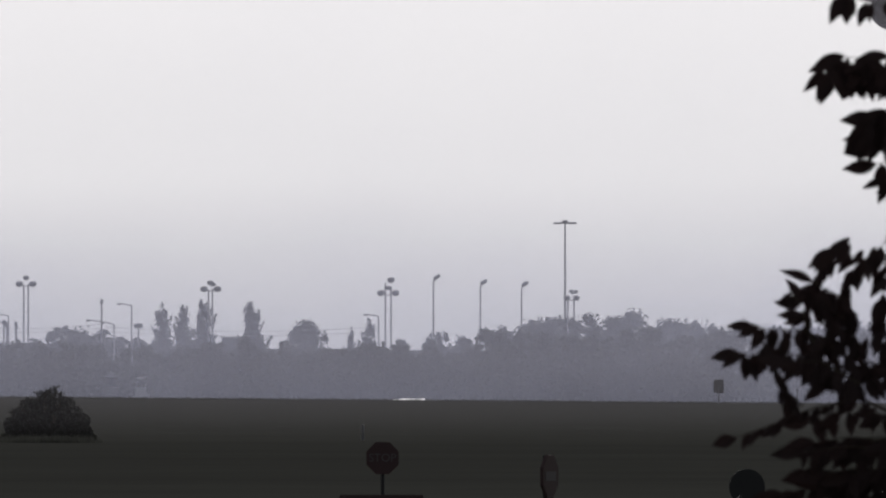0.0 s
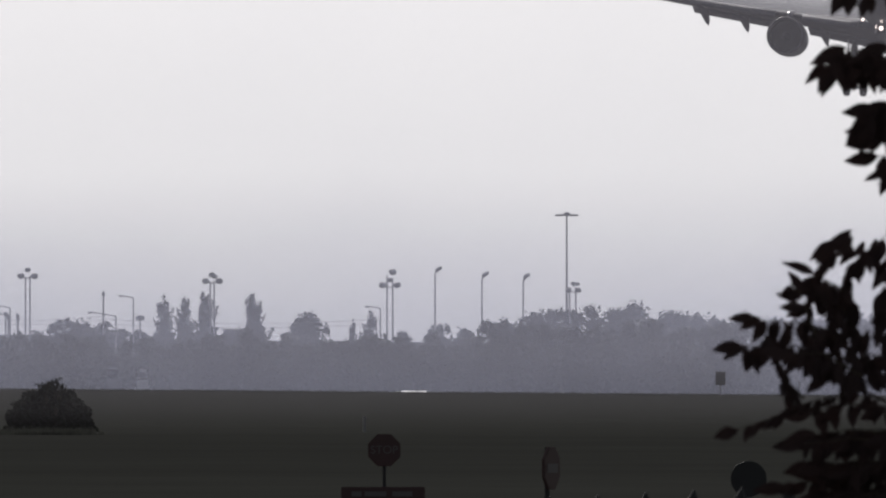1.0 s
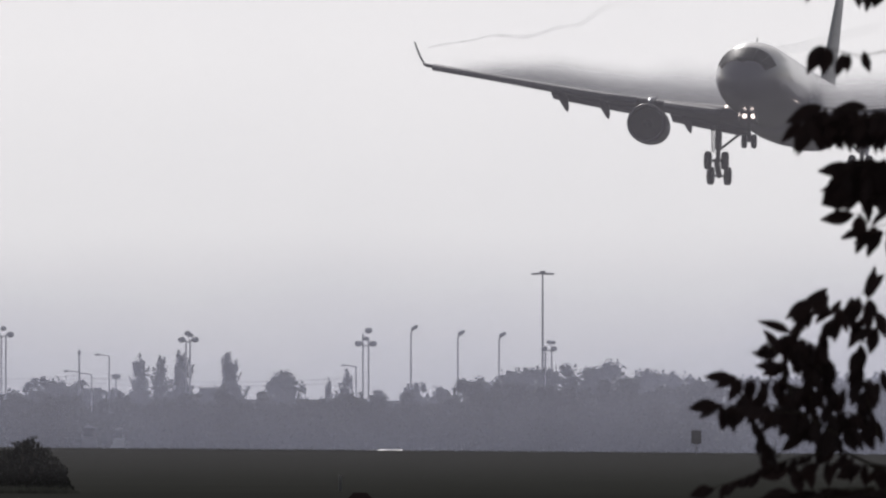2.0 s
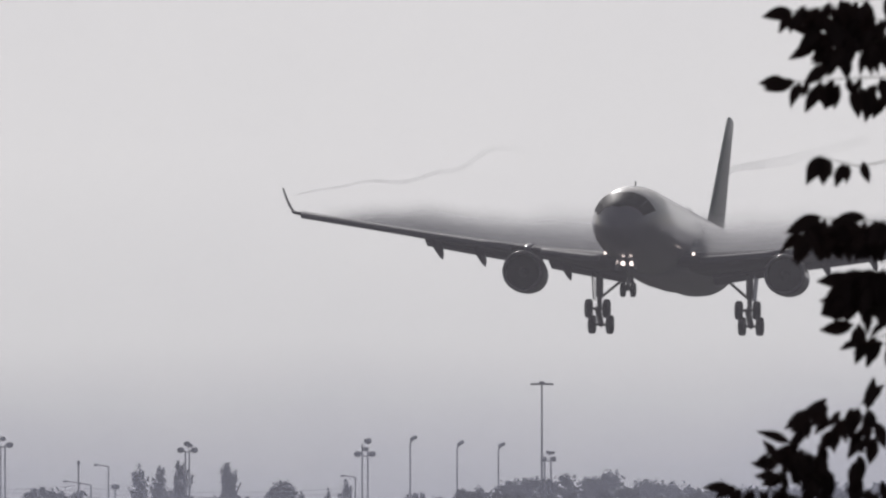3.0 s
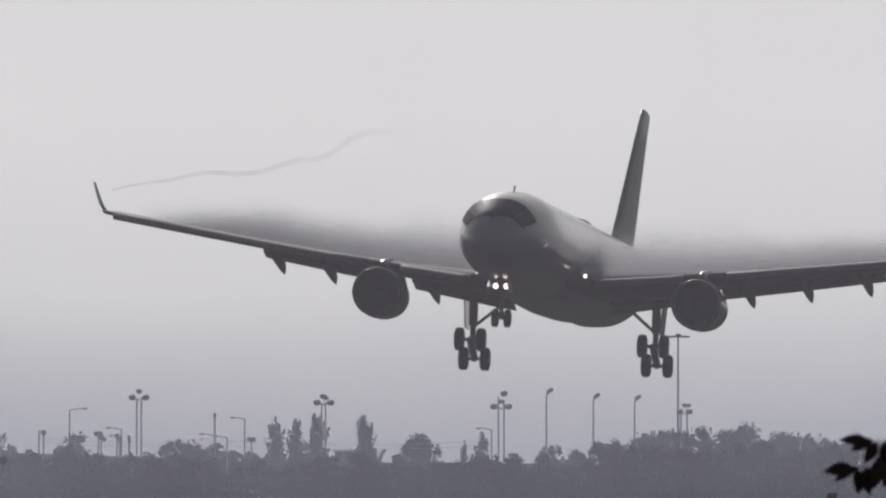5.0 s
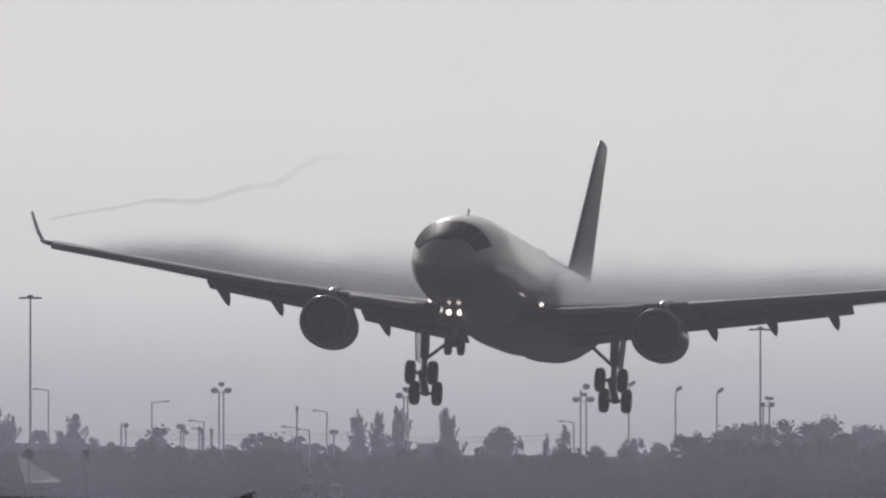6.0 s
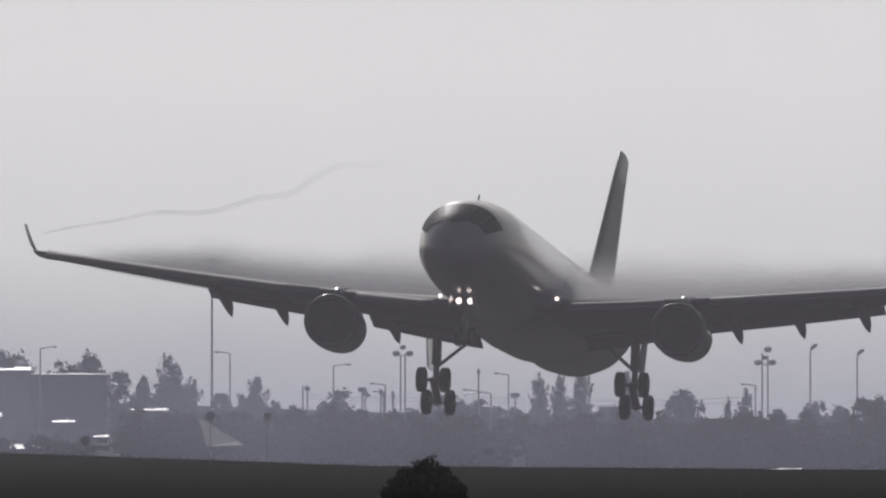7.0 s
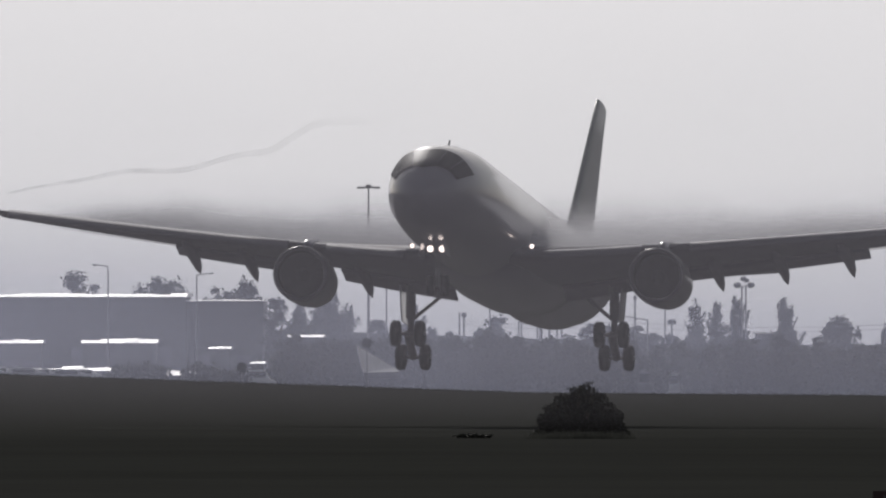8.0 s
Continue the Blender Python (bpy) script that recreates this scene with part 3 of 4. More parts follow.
# poplars and single trees, then the wood's edge
for i, (x, y, w, sp) in enumerate(((290, 523, 36, 1), (327, 528, 32, 1), (363, 512, 38, 1), (449, 516, 42, 1), (624, 568, 20, 1), (655, 551, 34, 1),
                                   (532, 554, 60, 0), (562, 558, 55, 0), (545, 546, 50, 0), (715, 583, 36, 0), (100, 565, 44, 0), (140, 572, 60, 0), (172, 578, 50, 0),
                                   (215, 580, 60, 0), (250, 582, 50, 0), (765, 578, 40, 1), (785, 570, 40, 0), (822, 576, 40, 0), (60, 588, 60, 0))):
    tree(x - 787, 427 - y, w, D0 + (i % 5) * 12, 10 + i, bool(sp))
for i, (x, y, w) in enumerate(((890, 566, 60), (915, 554, 70), (965, 545, 80), (1000, 540, 80), (1040, 539, 80), (1085, 543, 80), (1115, 534, 90), (1160, 550, 70), (1195, 549, 90),
                               (1240, 553, 80), (1280, 560, 80), (1325, 562, 80), (1370, 560, 80), (1415, 556, 80), (1460, 558, 90), (1480, 546, 36), (1510, 552, 90), (1560, 556, 90), (1610, 552, 90), (1660, 560, 90))):
    tree(x - 787, 427 - y, w, D0 - 30 + (i % 4) * 14, 50 + i)
for i, (x, y, w, sp) in enumerate(((155, 688, 60, 1), (65, 712, 50, 0), (105, 724, 44, 1), (195, 735, 34, 1), (245, 752, 40, 0), (308, 724, 44, 1), (285, 755, 30, 1), (345, 770, 36, 1), (372, 776, 30, 0),
                                   (457, 745, 56, 0), (430, 770, 40, 0), (628, 758, 50, 0), (660, 765, 60, 0), (700, 768, 60, 0), (500, 786, 50, 0), (580, 785, 60, 0), (5, 680, 44, 1),
                                   (-70, 720, 60, 0), (-30, 718, 50, 0))):
    tree(x - 1305, 627 - y, w, (D0 + 20 if x > 40 else 3440) + (i % 4) * 12, 90 + i, bool(sp))
for i, (x, y, w) in enumerate(((135, 476, 84), (285, 489, 110), (-60, 480, 90), (-120, 470, 90), (425, 486, 70), (390, 500, 60))):
    tree(x - 1728, 435 - y, w, 3440, 130 + i, False, "rounded tree rising behind the long building")

# low thicket that closes the wood towards the field
vs, fs = [], []
rnd = random.Random(77)
for k in range(124):
    u = -1520 + 19.8 * k + rnd.uniform(-8, 8)
    if u > 60:
        top = -138
    elif u > -800:
        top = -172
    else:
        top = -158 if u > -1225 else -224
    top += rnd.gauss(-4, 10)
    d = 3222 + rnd.uniform(-22, 18)
    z0 = ground_at(u, d)
    h = pano(u, top, d).z - z0
    crown(vs, fs, Vector((u * d / F, d, z0 + h * .5)), rnd.uniform(1.2, 2.6), h * .52, 1300, .32, rnd)
for k in range(130):
    u, d = -1225 + 18 * k + rnd.uniform(-6, 6), 3243
    z0 = ground_at(u, d)
    crown(vs, fs, Vector((u * d / F, d, z0 + 1.7)), 1.9, 2.2, 800, .4, rnd)
tagged(leaf_mesh("woods", vs, fs, FAR_LEAF), "dense dark thicket along the far edge of the field", "woods", kind="stuff")


def stand(name, u, d, label, cat, group=""):
    ob = new(name)
    ob.location = (u * d / F, d, ground_at(u, d))
    return tagged(ob, label, cat, group), pano(u, 0, d).z - ob.location.z, d / F


def flood_head(parent, x, z, w, turn=0.0):
    """Dish-shaped floodlight under its bracket."""
    bm = loft(bmesh.new(), [[(x + r * w * math.cos(2 * math.pi * i / 16), r * w * math.sin(2 * math.pi * i / 16), z + h * w) for i in range(16)]
                            for r, h in ((.22, .68), (.62, .56), (.85, .15), (.82, -.22), (.5, -.55), (.2, -.66))])
    if turn:
        bm.transform(Matrix.Translation((x, 0, z)) @ pose(0, 0, 0, 0, turn, 0) @ Matrix.Translation((-x, 0, -z)))
    part("floodlight", bm, STEEL, parent)


def flood_mast(u, poles, heads, d=3300):
    """poles: (offset, top); heads: (offset, height, half width), in the units of the wide view."""
    ob, z0, k = stand("floodlight_mast", u, d, "grey steel floodlight mast with round lamp heads", "light mast", "floodlight masts")
    for x, top in poles:
        part("pole", rod(bmesh.new(), (x * k, 0, -.3), (x * k, 0, z0 + top * k), .11, .085, 10), STEEL, ob)
    for x, v, w in heads:
        flood_head(ob, x * k, z0 + v * k, w * k)
        if abs(x) > 4:
            part("bracket", rod(bmesh.new(), (0, 0, z0 + (v - 4) * k), (x * k, 0, z0 + v * k), .06, n=6), STEEL, ob)


flood_mast(-738, ((-4, -65), (4, -62)), ((-12, -62, 8), (12, -62, 8), (0, -51, 6.5)))
flood_mast(-411, ((-4, -72), (3, -70)), ((-12, -71, 8), (12, -71, 8), (-1, -60, 7), (5, -63, 5)))
flood_mast(-97, ((-5, -60), (5, -66)), ((-13, -78, 8), (13, -78, 8), (0, -69, 6), (5, -55, 8)))
flood_mast(227, ((-6, -82), (5, -82)), ((-8, -87, 7), (9, -87, 7), (0, -75, 5), (8, -76, 5)))
flood_mast(-805, ((0, -140),), ((0, -133, 7), (6, -136, 5)), 3280)


def angled_lamp(u, top, d=3300):
    ob, z0, k = stand("floodlight_pole", u, d, "slim grey pole with one tilted floodlight", "light mast", "floodlight poles")
    zt = z0 + top * k
    part("pole", rod(bmesh.new(), (0, 0, -.3), (0, 0, zt - 9 * k), .12, .085, 10), STEEL, ob)
    part("bracket", rod(bmesh.new(), (0, 0, zt - 9 * k), (5 * k, 0, zt - 3 * k), .08, n=8), STEEL, ob)
    bm = box(bmesh.new(), -.42, .42, -.3, .3, -.2, .2, .08)
    bm.transform(Matrix.Translation((6 * k, 0, zt - 1 * k)) @ pose(0, 0, 0, 0, -32, 0))
    part("floodlight", bm, STEEL, ob)


for x, y in ((770, 476), (853, 485), (926, 488)):
    angled_lamp(x - 787, 427 - y)


def high_mast(u, top, d, label):
    ob, z0, k = stand("high_mast", u, d, label, "light mast", "high masts")
    zt = z0 + top * k
    part("pole", rod(bmesh.new(), (0, 0, -.3), (0, 0, zt), .17, .085, 12), STEEL, ob)
    part("crossbar", rod(bmesh.new(), (-19 * k, 0, zt - 3 * k), (19 * k, 0, zt - 3 * k), .1, n=8), STEEL, ob)
    for x in (-17, -10, 10, 17):
        part("floodlight", box(bmesh.new(), (x - 4) * k, (x + 4) * k, -.3, .3, zt - 5 * k, zt - 2.4 * k, .04), STEEL, ob)
    part("head_frame", box(bmesh.new(), -5 * k, 5 * k, -.35, .35, zt - 4 * k, zt + 2 * k, .05), STEEL, ob)


high_mast(216, 49, 3340, "tall slim lighting mast with a crossbar on top")
high_mast(-1076, 105, 3340, "tall slim lighting mast with a crossbar on top")


def street_lamp(u, top, arm, d=3270, drop=2.0, lit=False):
    ob, z0, k = stand("street_lamp", u, d, "grey street lamp on a bent arm" + (" with a brighter metal lantern for sun glint" if lit else ""), "street lamp", "street lamps")
    zt = z0 + top * k
    part("pole", rod(bmesh.new(), (0, 0, -.3), (0, 0, zt - 3 * k), .11, .07, 8), STEEL, ob)
    part("arm", rod(bmesh.new(), (0, 0, zt - 3 * k), (arm * .7 * k, 0, zt), .055, n=8), STEEL, ob)
    x0, x1 = sorted((arm * .68 * k, arm * k))
    # The lit variant swaps in brighter metal to put a sun glint on the lantern.
    part("lantern", box(bmesh.new(), x0, x1, -.18, .18, zt - 2 * k, zt + 1.2 * k, .06), ROOF_SHEET if lit else STEEL, ob)


for u, top, arm in ((236 - 787, 427 - 524, -26), (673 - 787, 427 - 543, -27), (183 - 787, 427 - 553, -28), (205 - 787, 427 - 557, -24),
                    (18 - 787, 427 - 556, -22), (261 - 1305, 627 - 686, -28), (444 - 1305, 627 - 708, 32), (536 - 1305, 627 - 742, -28)):
    street_lamp(u, top, arm)
street_lamp(63 - 1600, 476 - 511, -28)
street_lamp(220 - 1600, 476 - 526, 30, lit=True)


def post(u, top, w=.11, d=3270, head=0.0, label="plain grey utility post"):
    ob, z0, k = stand("utility_post", u, d, label, "post", "utility posts")
    part("pole", rod(bmesh.new(), (0, 0, -.3), (0, 0, z0 + top * k), w, w * .8, 8), STEEL, ob)
    if head:
        part("insulator", box(bmesh.new(), -head * k, head * k, -.15, .15, z0 + (top - 9) * k, z0 + (top - 1) * k, .08), STEEL, ob)


post(183 - 787, 427 - 516, head=3)
post(248 - 787, 427 - 558, .1, head=8)
post(15 - 787, 427 - 557, head=4)
post(32 - 787, 427 - 560, head=3)
post(390 - 1305, 627 - 746)
post(398 - 1305, 627 - 746, head=5)
post(495 - 1305, 627 - 748, .1, head=8)
post(528 - 1305, 627 - 752, head=4)
post(549 - 1305, 627 - 755, head=3)

# overhead wires, sagging from post to post
for v, a, b in ((-133, -915, -604), (-140, -907, -604), (-146, -604, -114), (-138, -604, -114)):
    pts = [pano(a + (b - a) * s, v - 8 * 4 * s * (1 - s), 3270) for s in np.linspace(0, 1, 14)]
    tagged(part("overhead_wire", tube(pts, lambda s: .022, 5), STEEL), "thin dark overhead wire strung between posts", "wire", "overhead wires")


def shed(name, u0, u1, top, d, depth, roof, label, sheet=ROOF_SHEET):
    """Long flat building: wall with door bays, and a pale roof edge."""
    ob = new(name)
    z = ground_at((u0 + u1) / 2, d)
    ob.location = ((u0 + u1) / 2 * d / F, d, z)
    w, h = (u1 - u0) * d / F / 2, pano(0, top, d).z - z
    part("wall", box(bmesh.new(), -w, w, 0, depth, -.3, h - .25, .03), RENDER_WALL, ob)
    # roof of separate sheets, each lying a little differently
    bm = bmesh.new()
    rnd = random.Random(int(-u0))
    sheets = max(3, int(w * 1.1))
    for i in range(sheets):
        x0, x1 = (-w - .2 + (2 * w + .4) * (i + e) / sheets for e in (.01, .99))
        rise = roof * rnd.uniform(.45, 1)
        run = rise / math.tan(radians(14 + rnd.uniform(-7, 7)))
        skew = rnd.uniform(-.12, .12)
        loft(bm, [[(x, -.3, h - .246), (x, -.3, h - .2), (x, run, h - .2 + rise + dz), (x, depth + .2, h - .2 + rise + dz), (x, depth + .2, h - .246)]
                  for x, dz in ((x0, -skew * roof), (x1, skew * roof))])
    part("roof", bm, sheet, ob, "metal roof sloping to the front")
    n = max(2, int(w / 2.2))
    for i in range(n):
        x = -w + (i + .5) * 2 * w / n
        part("loading_door", box(bmesh.new(), x - .8, x + .8, -.06, .05, 0, min(h * .45, 3.2), .02), GREY_PAINT, ob)
    return tagged(ob, label, "building")


shed("warehouse", -2080, -1400, 476 - 564, 3400, 24, .38, "long grey warehouse with a bright flat roof")
shed("warehouse", -1398, -1262, 476 - 571, 3404, 20, .08, "lower grey warehouse wing beside the woods")
shed("low_shed", -1728, -1655, -170, 3330, 6, .42, "low shed with a sunlit pale roof")
shed("low_shed", -1582, -1452, -170, 3330, 6, .5, "low shed with a sunlit pale roof")
shed("low_shed", -1850, -1760, -170, 3330, 6, .42, "low shed with a sunlit pale roof")
shed("long_shed", -1690, -1510, -219, 3260, 6, .5, "long low shed with a bright glossy roof")
shed("long_shed", -1508, -1372, -227, 3225, 5, .5, "very low shed with a bright glossy roof")
shed("low_shed", -1356, -1322, -180, 3310, 4, .25, "small low shed with a pale roof")
shed("low_shed", -1282, -1262, -206, 3240, 4, .25, "small low shed with a pale roof")
shed("low_shed", -1216, -1158, -159, 3260, 8, .22, "small shed with a pale roof by the hedge")
shed("site_hut", 395 - 787, 432 - 787, 427 - 580, 3345, 6, .1, "flat-roofed hut among the trees", RENDER_WALL)


def car(u, v, d, length, material, label, tallest=2.0):
    ob = new("parked_car")
    z = pano(u, v, d).z
    g = ground_at(u, d)
    ob.location = (u * d / F, d, g)
    L, h = length / 2, max(1.3, min(tallest, z - g))
    prof = ((-L, .45), (-L, .8), (-L * .62, .95), (-L * .35, h), (L * .4, h), (L * .72, .98), (L, .85), (L, .42))
    body = part("body", loft(bmesh.new(), [[(x, y, zz) for x, zz in prof] for y in (-.85, -.78, .78, .85)]), material, ob)
    part("side_window", box(bmesh.new(), -L * .42, L * .5, -.87, -.84, h * .62, h * .9, .01), COCKPIT, body)
    for x in (-L * .6, L * .62):
        w = lathe(bmesh.new(), [(-.1, .05), (-.1, .3), (.1, .3), (.1, .05)], (x, -.8, .32), 16)
        part("wheel", w, RUBBER, ob)
    return tagged(ob, label, "car", "parked cars")


for i in range(11):
    car(-1840 + 25 * i + (i * 37 % 11), 476 - 696, 3230 + (i % 3) * 5, 4.2 if i % 3 else 5.0, (WHITE_PAINT, ROOF_SHEET, DARK_METAL)[i % 3 if i != 5 else 0],
        ("white parked car shining in the sun", "silver parked car shining in the sun", "dark parked car beside the field")[i % 3 if i != 5 else 0])
car(-588, -220, 3195, 2.6, RENDER_WALL, "grey parked van before the thicket", 3.2)
car(-535, -226, 3192, 2.0, WHITE_PAINT, "white parked van before the thicket", 3.2)
car(-1275, 476 - 688, 3205, 4.2, ROOF_SHEET, "silver parked car near the low shed")


def round_sign(u, v, r, d, label, foot=None):
    ob, z0, k = stand("round_sign", u, d, label, "sign", "airfield signs")
    part("pole", rod(bmesh.new(), (0, .06, -.2), (0, .06, z0 + v * k), .05, n=8), STEEL, ob)
    part("disc", rod(bmesh.new(), (0, 0, z0 + v * k), (0, .05, z0 + v * k), r * k, n=24), DARK_METAL, ob)


round_sign(521 - 1600, 476 - 649, 9, 3120, "dark round sign on a thin pole")
round_sign(622 - 1600, 476 - 649, 7, 3120, "dark round sign on a thin pole")
round_sign(300 - 1600, 476 - 692, 9, 3120, "dark round sign on a thin pole")
# pale bank of a ramp beside the masts
bm = bmesh.new()
p = [pano(u, v, d) for u, v, d in ((-1098, 476 - 652, 3170), (-1030, 476 - 693, 3165), (-1020, 476 - 700, 3160), (-1085, 476 - 702, 3160))]
q = [v + Vector((0, 5, -.6)) for v in p]
loft(bm, [p, q])
tagged(part("ramp", bm, mat("worn_concrete", (0.085, 0.085, 0.082), .85, 0, .3, .6, .2)), "pale concrete ramp sloping down to the field", "ramp", kind="structure")


# ---- the field ----
def build_bush():
    ob = new("bush")
    d = 1400
    ob.location = (-700 * d / F, d, height(-700 * d / F, d))
    rnd = random.Random(8)
    bm = bmesh.new()
    for k in range(22):
        a, lean = k * .9, rnd.uniform(.3, 1.4)
        rod(bm, (0, 0, -.1), (math.cos(a) * lean, math.sin(a) * lean, rnd.uniform(1.9, 2.6) - .5 * lean), .03, .012, 6)
    part("stems", bm, BARK, ob)
    vs, fs = [], []
    for k in range(110):
        a, q = rnd.uniform(0, 2 * math.pi), rnd.random() ** .75
        x, z = math.cos(a) * q * 2.05, 2.4 * math.sqrt(max(0, 1 - q * q)) * rnd.uniform(.3, 1) * rnd.uniform(.88, 1.06)
        crown(vs, fs, Vector((x, math.sin(a) * q * 1.2, max(.15, z - .2))), rnd.uniform(.4, .6) * (1 - .5 * q), rnd.uniform(.35, .5) * (1 - .5 * q), 240, .1, rnd)
    for k in range(3200):
        x = rnd.uniform(-2.1, 2.1)
        z = abs(rnd.gauss(0, .25)) * (1.3 - abs(x) / 2.1)
        crown(vs, fs, Vector((x, rnd.uniform(-.9, .3), z)), .1, .1, 1, .14, rnd)
    leaf_mesh("foliage", vs, fs, BUSH_LEAF, ob)
    tagged(ob, "dark tangled bush growing in the grass field", "bush")


build_bush()


def build_tufts():
    """Tall grass along the field's skyline and in the field."""
    vs, fs = [], []
    rnd = random.Random(9)
    for k in range(5000):
        d = rnd.choice((2870, 2885, 2895)) + rnd.uniform(-8, 4)
        x = rnd.uniform(-2300, 1100) * d / F
        z, h, w = height(x, d), rnd.uniform(.04, .13), rnd.uniform(.05, .2)
        n = len(vs)
        vs += [(x - w, d, z - .05), (x + w, d, z - .05), (x + w * .5 + rnd.uniform(-.1, .1), d + .1, z + h), (x - w * .4, d + .1, z + h * rnd.uniform(.6, 1))]
        fs.append((n, n + 1, n + 2, n + 3))
    for k in range(2600):
        d = rnd.uniform(1394, 1399)
        x = rnd.triangular(-800, -600, -700) * d / F
        z, h, w = height(x, d), rnd.triangular(.05, .5, .12), rnd.uniform(.015, .04)
        n, lean = len(vs), rnd.uniform(-.12, .12)
        vs += [(x - w, d, z - .05), (x + w, d, z - .05), (x + lean, d + .05, z + h)]
        fs.append((n, n + 1, n + 2))
    tagged(leaf_mesh("grass_tufts", vs, fs, GRASS_BLADE), "rough tufts of long dark grass", "grass", kind="stuff")


build_tufts()


def board(name, u, v, w, h, d, material, label, cat, legs=2, turn=0.0):
    ob, z0, k = stand(name, u, d, label, cat)
    W, H, z = w * k / 2, h * k / 2, z0 + v * k
    part("panel", box(bmesh.new(), -W, W, -.04, .04, z - H, z + H, .02), material, ob)
    for i in range(legs):
        x = 0 if legs == 1 else (-.7 * W if i == 0 else .7 * W)
        part("leg", rod(bmesh.new(), (x, .08, -.3), (x, .08, z), .05, n=8), STEEL, ob)
    ob.rotation_euler.z = radians(turn)
    return ob


# Stand-in block: its tilted roof is added to make a bright glint on the crest.
shed("low_shed", -90, -36, -265, 2893, 3, .24, "tiny white-roofed block added to carry a glint at the field edge")
sg = board("field_sign", 488, -243, 18, 24, 2860, DARK_METAL, "dark back of a square sign at the field edge", "sign", 1)
post(627, -246, .05, 2860, label="short thin post at the field edge")
post(645 - 787, 427 - 738, .08, 1450, label="short dark marker post in the grass")
vs, fs = [], []
for k in range(4):
    crown(vs, fs, Vector((-.5 + .35 * k, 0, .12)), .35, .2, 260, .1, random.Random(k))
clump = leaf_mesh("weed_clump", vs, fs, BUSH_LEAF)
clump.scale.z = .6
clump.location = (-890 * 1400 / F, 1400, height(-890 * 1400 / F, 1400))
tagged(clump, "low dark clump of weeds in the grass", "plant", kind="stuff")


def octagon(r, y0, y1):
    return [[(r * math.cos(math.pi / 8 + i * math.pi / 4), y, r * math.sin(math.pi / 8 + i * math.pi / 4)) for i in range(8)] for y in (y0, y1)]


def stop_sign(u, v, across, d, turn, worded):
    ob, z0, k = stand("stop_sign", u, d, "red octagonal stop sign on a grey post", "road sign", "stop signs")
    ob.rotation_euler.z = radians(turn)
    z, r = z0 + v * k, across * k / 2 / math.cos(math.pi / 8)
    bm = loft(bmesh.new(), octagon(r, -.02, .02))
    bm.transform(Matrix.Translation((0, 0, z)))
    plate = part("plate", bm, RED_SIGN, ob, "dark red plate")
    bm = loft(bmesh.new(), octagon(r * .93, -.027, -.021))
    bm.transform(Matrix.Translation((0, 0, z)))
    part("face", bm, RED_SIGN, plate, "red face")
    part("pole", rod(bmesh.new(), (0, .07, -.3), (0, .07, z + r * .9), .045, n=12), DARK_METAL, ob)
    if worded:
        cu = bpy.data.curves.new("lettering", "FONT")
        cu.body, cu.size, cu.align_x, cu.align_y, cu.extrude = "STOP", r * .66, "CENTER", "CENTER", .002
        tx = new("lettering", cu)
        tx.parent = plate
        tx.location = (0, -.032, z)
        tx.rotation_euler = (radians(90), 0, 0)
        cu.materials.append(SIGN_WHITE)
        tx["label"] = "white word STOP"
    else:
        part("lettering", box(bmesh.new(), -r * .6, r * .6, -.034, -.028, z - r * .2, z + r * .2), SIGN_WHITE, plate, "white bar of lettering")
    return ob, z0, k


def build_stop_plate():
    ob, z0, k = stand("warning_board", -109, 716, "wide dark red warning board with pale unreadable lettering", "road sign")
    zt, zb = z0 + (427 - 862) * k, z0 + (427 - 905) * k
    pl = part("panel", box(bmesh.new(), -74 * k, 74 * k, -.03, .03, zb, zt, .015), RED_SIGN, ob)
    for i, (x0, x1) in enumerate(((-56, -38), (-33, 6), (16, 52))):
        part("lettering", box(bmesh.new(), x0 * k, x1 * k, -.036, -.031, zt - 17 * k, zt - 8 * k), SIGN_WHITE, pl)
    for x in (-60, 60):
        part("leg", rod(bmesh.new(), (x * k, .08, -.3), (x * k, .08, zt - .1), .04, n=10), DARK_METAL, ob)


stop_sign(-107, -370, 57, 717, 0, True)
build_stop_plate()
stop_sign(975 - 787, 427 - 829, 76, 525, 68, False)
round_sign(1322 - 784, 441 - 862, 32, 420, "dark back of a round road sign on a pole")


def build_fence():
    """Steel palisade: pointed pales on two rails."""
    d, k = 160.0, 160.0 / F
    fence = new("palisade_fence")
    fence.location = (0, d, 0)
    tagged(fence, "dark steel palisade fence with pointed pales", "fence")
    x0, x1 = -500 * k, 1100 * k
    tops = lambda u: EYE.z + (427 - 867 + (u - 440) * .05 - HORIZON) * k
    bm = bmesh.new()
    prof = ((-.034, .012), (-.018, -.012), (.018, -.012), (.034, .012))
    loft(bm, [[(x, y, 0.02) for x, y in prof], [(x, y, .93) for x, y in prof], [(x * .08 + .012, y * .3, 1.0) for x, y in prof]])
    bm.verts.ensure_lookup_table()
    for v in bm.verts:
        if v.co.z > .92 and v.co.z < .95:
            v.co.z = .975 if v.co.x > 0 else .968
    first = part("pale", bm, DARK_METAL, fence)
    first.location, first.scale = (-500 * k, 0, 0), (1.6, 1.6, tops(-500))
    for i in range(1, 19):
        u = -500 + 85 * i
        ob = new("pale", first.data)
        ob.parent = fence
        ob.location, ob.scale = (u * k, 0, 0), (1.6, 1.6, tops(u))
    for z in (.6, 2.5):
        part("rail", box(bmesh.new(), x0, x1, .02, .07, z, z + .06, .01), DARK_METAL, fence)


build_fence()


# ---- the near tree whose branches hang into the view ----
TREE_D = 65.0


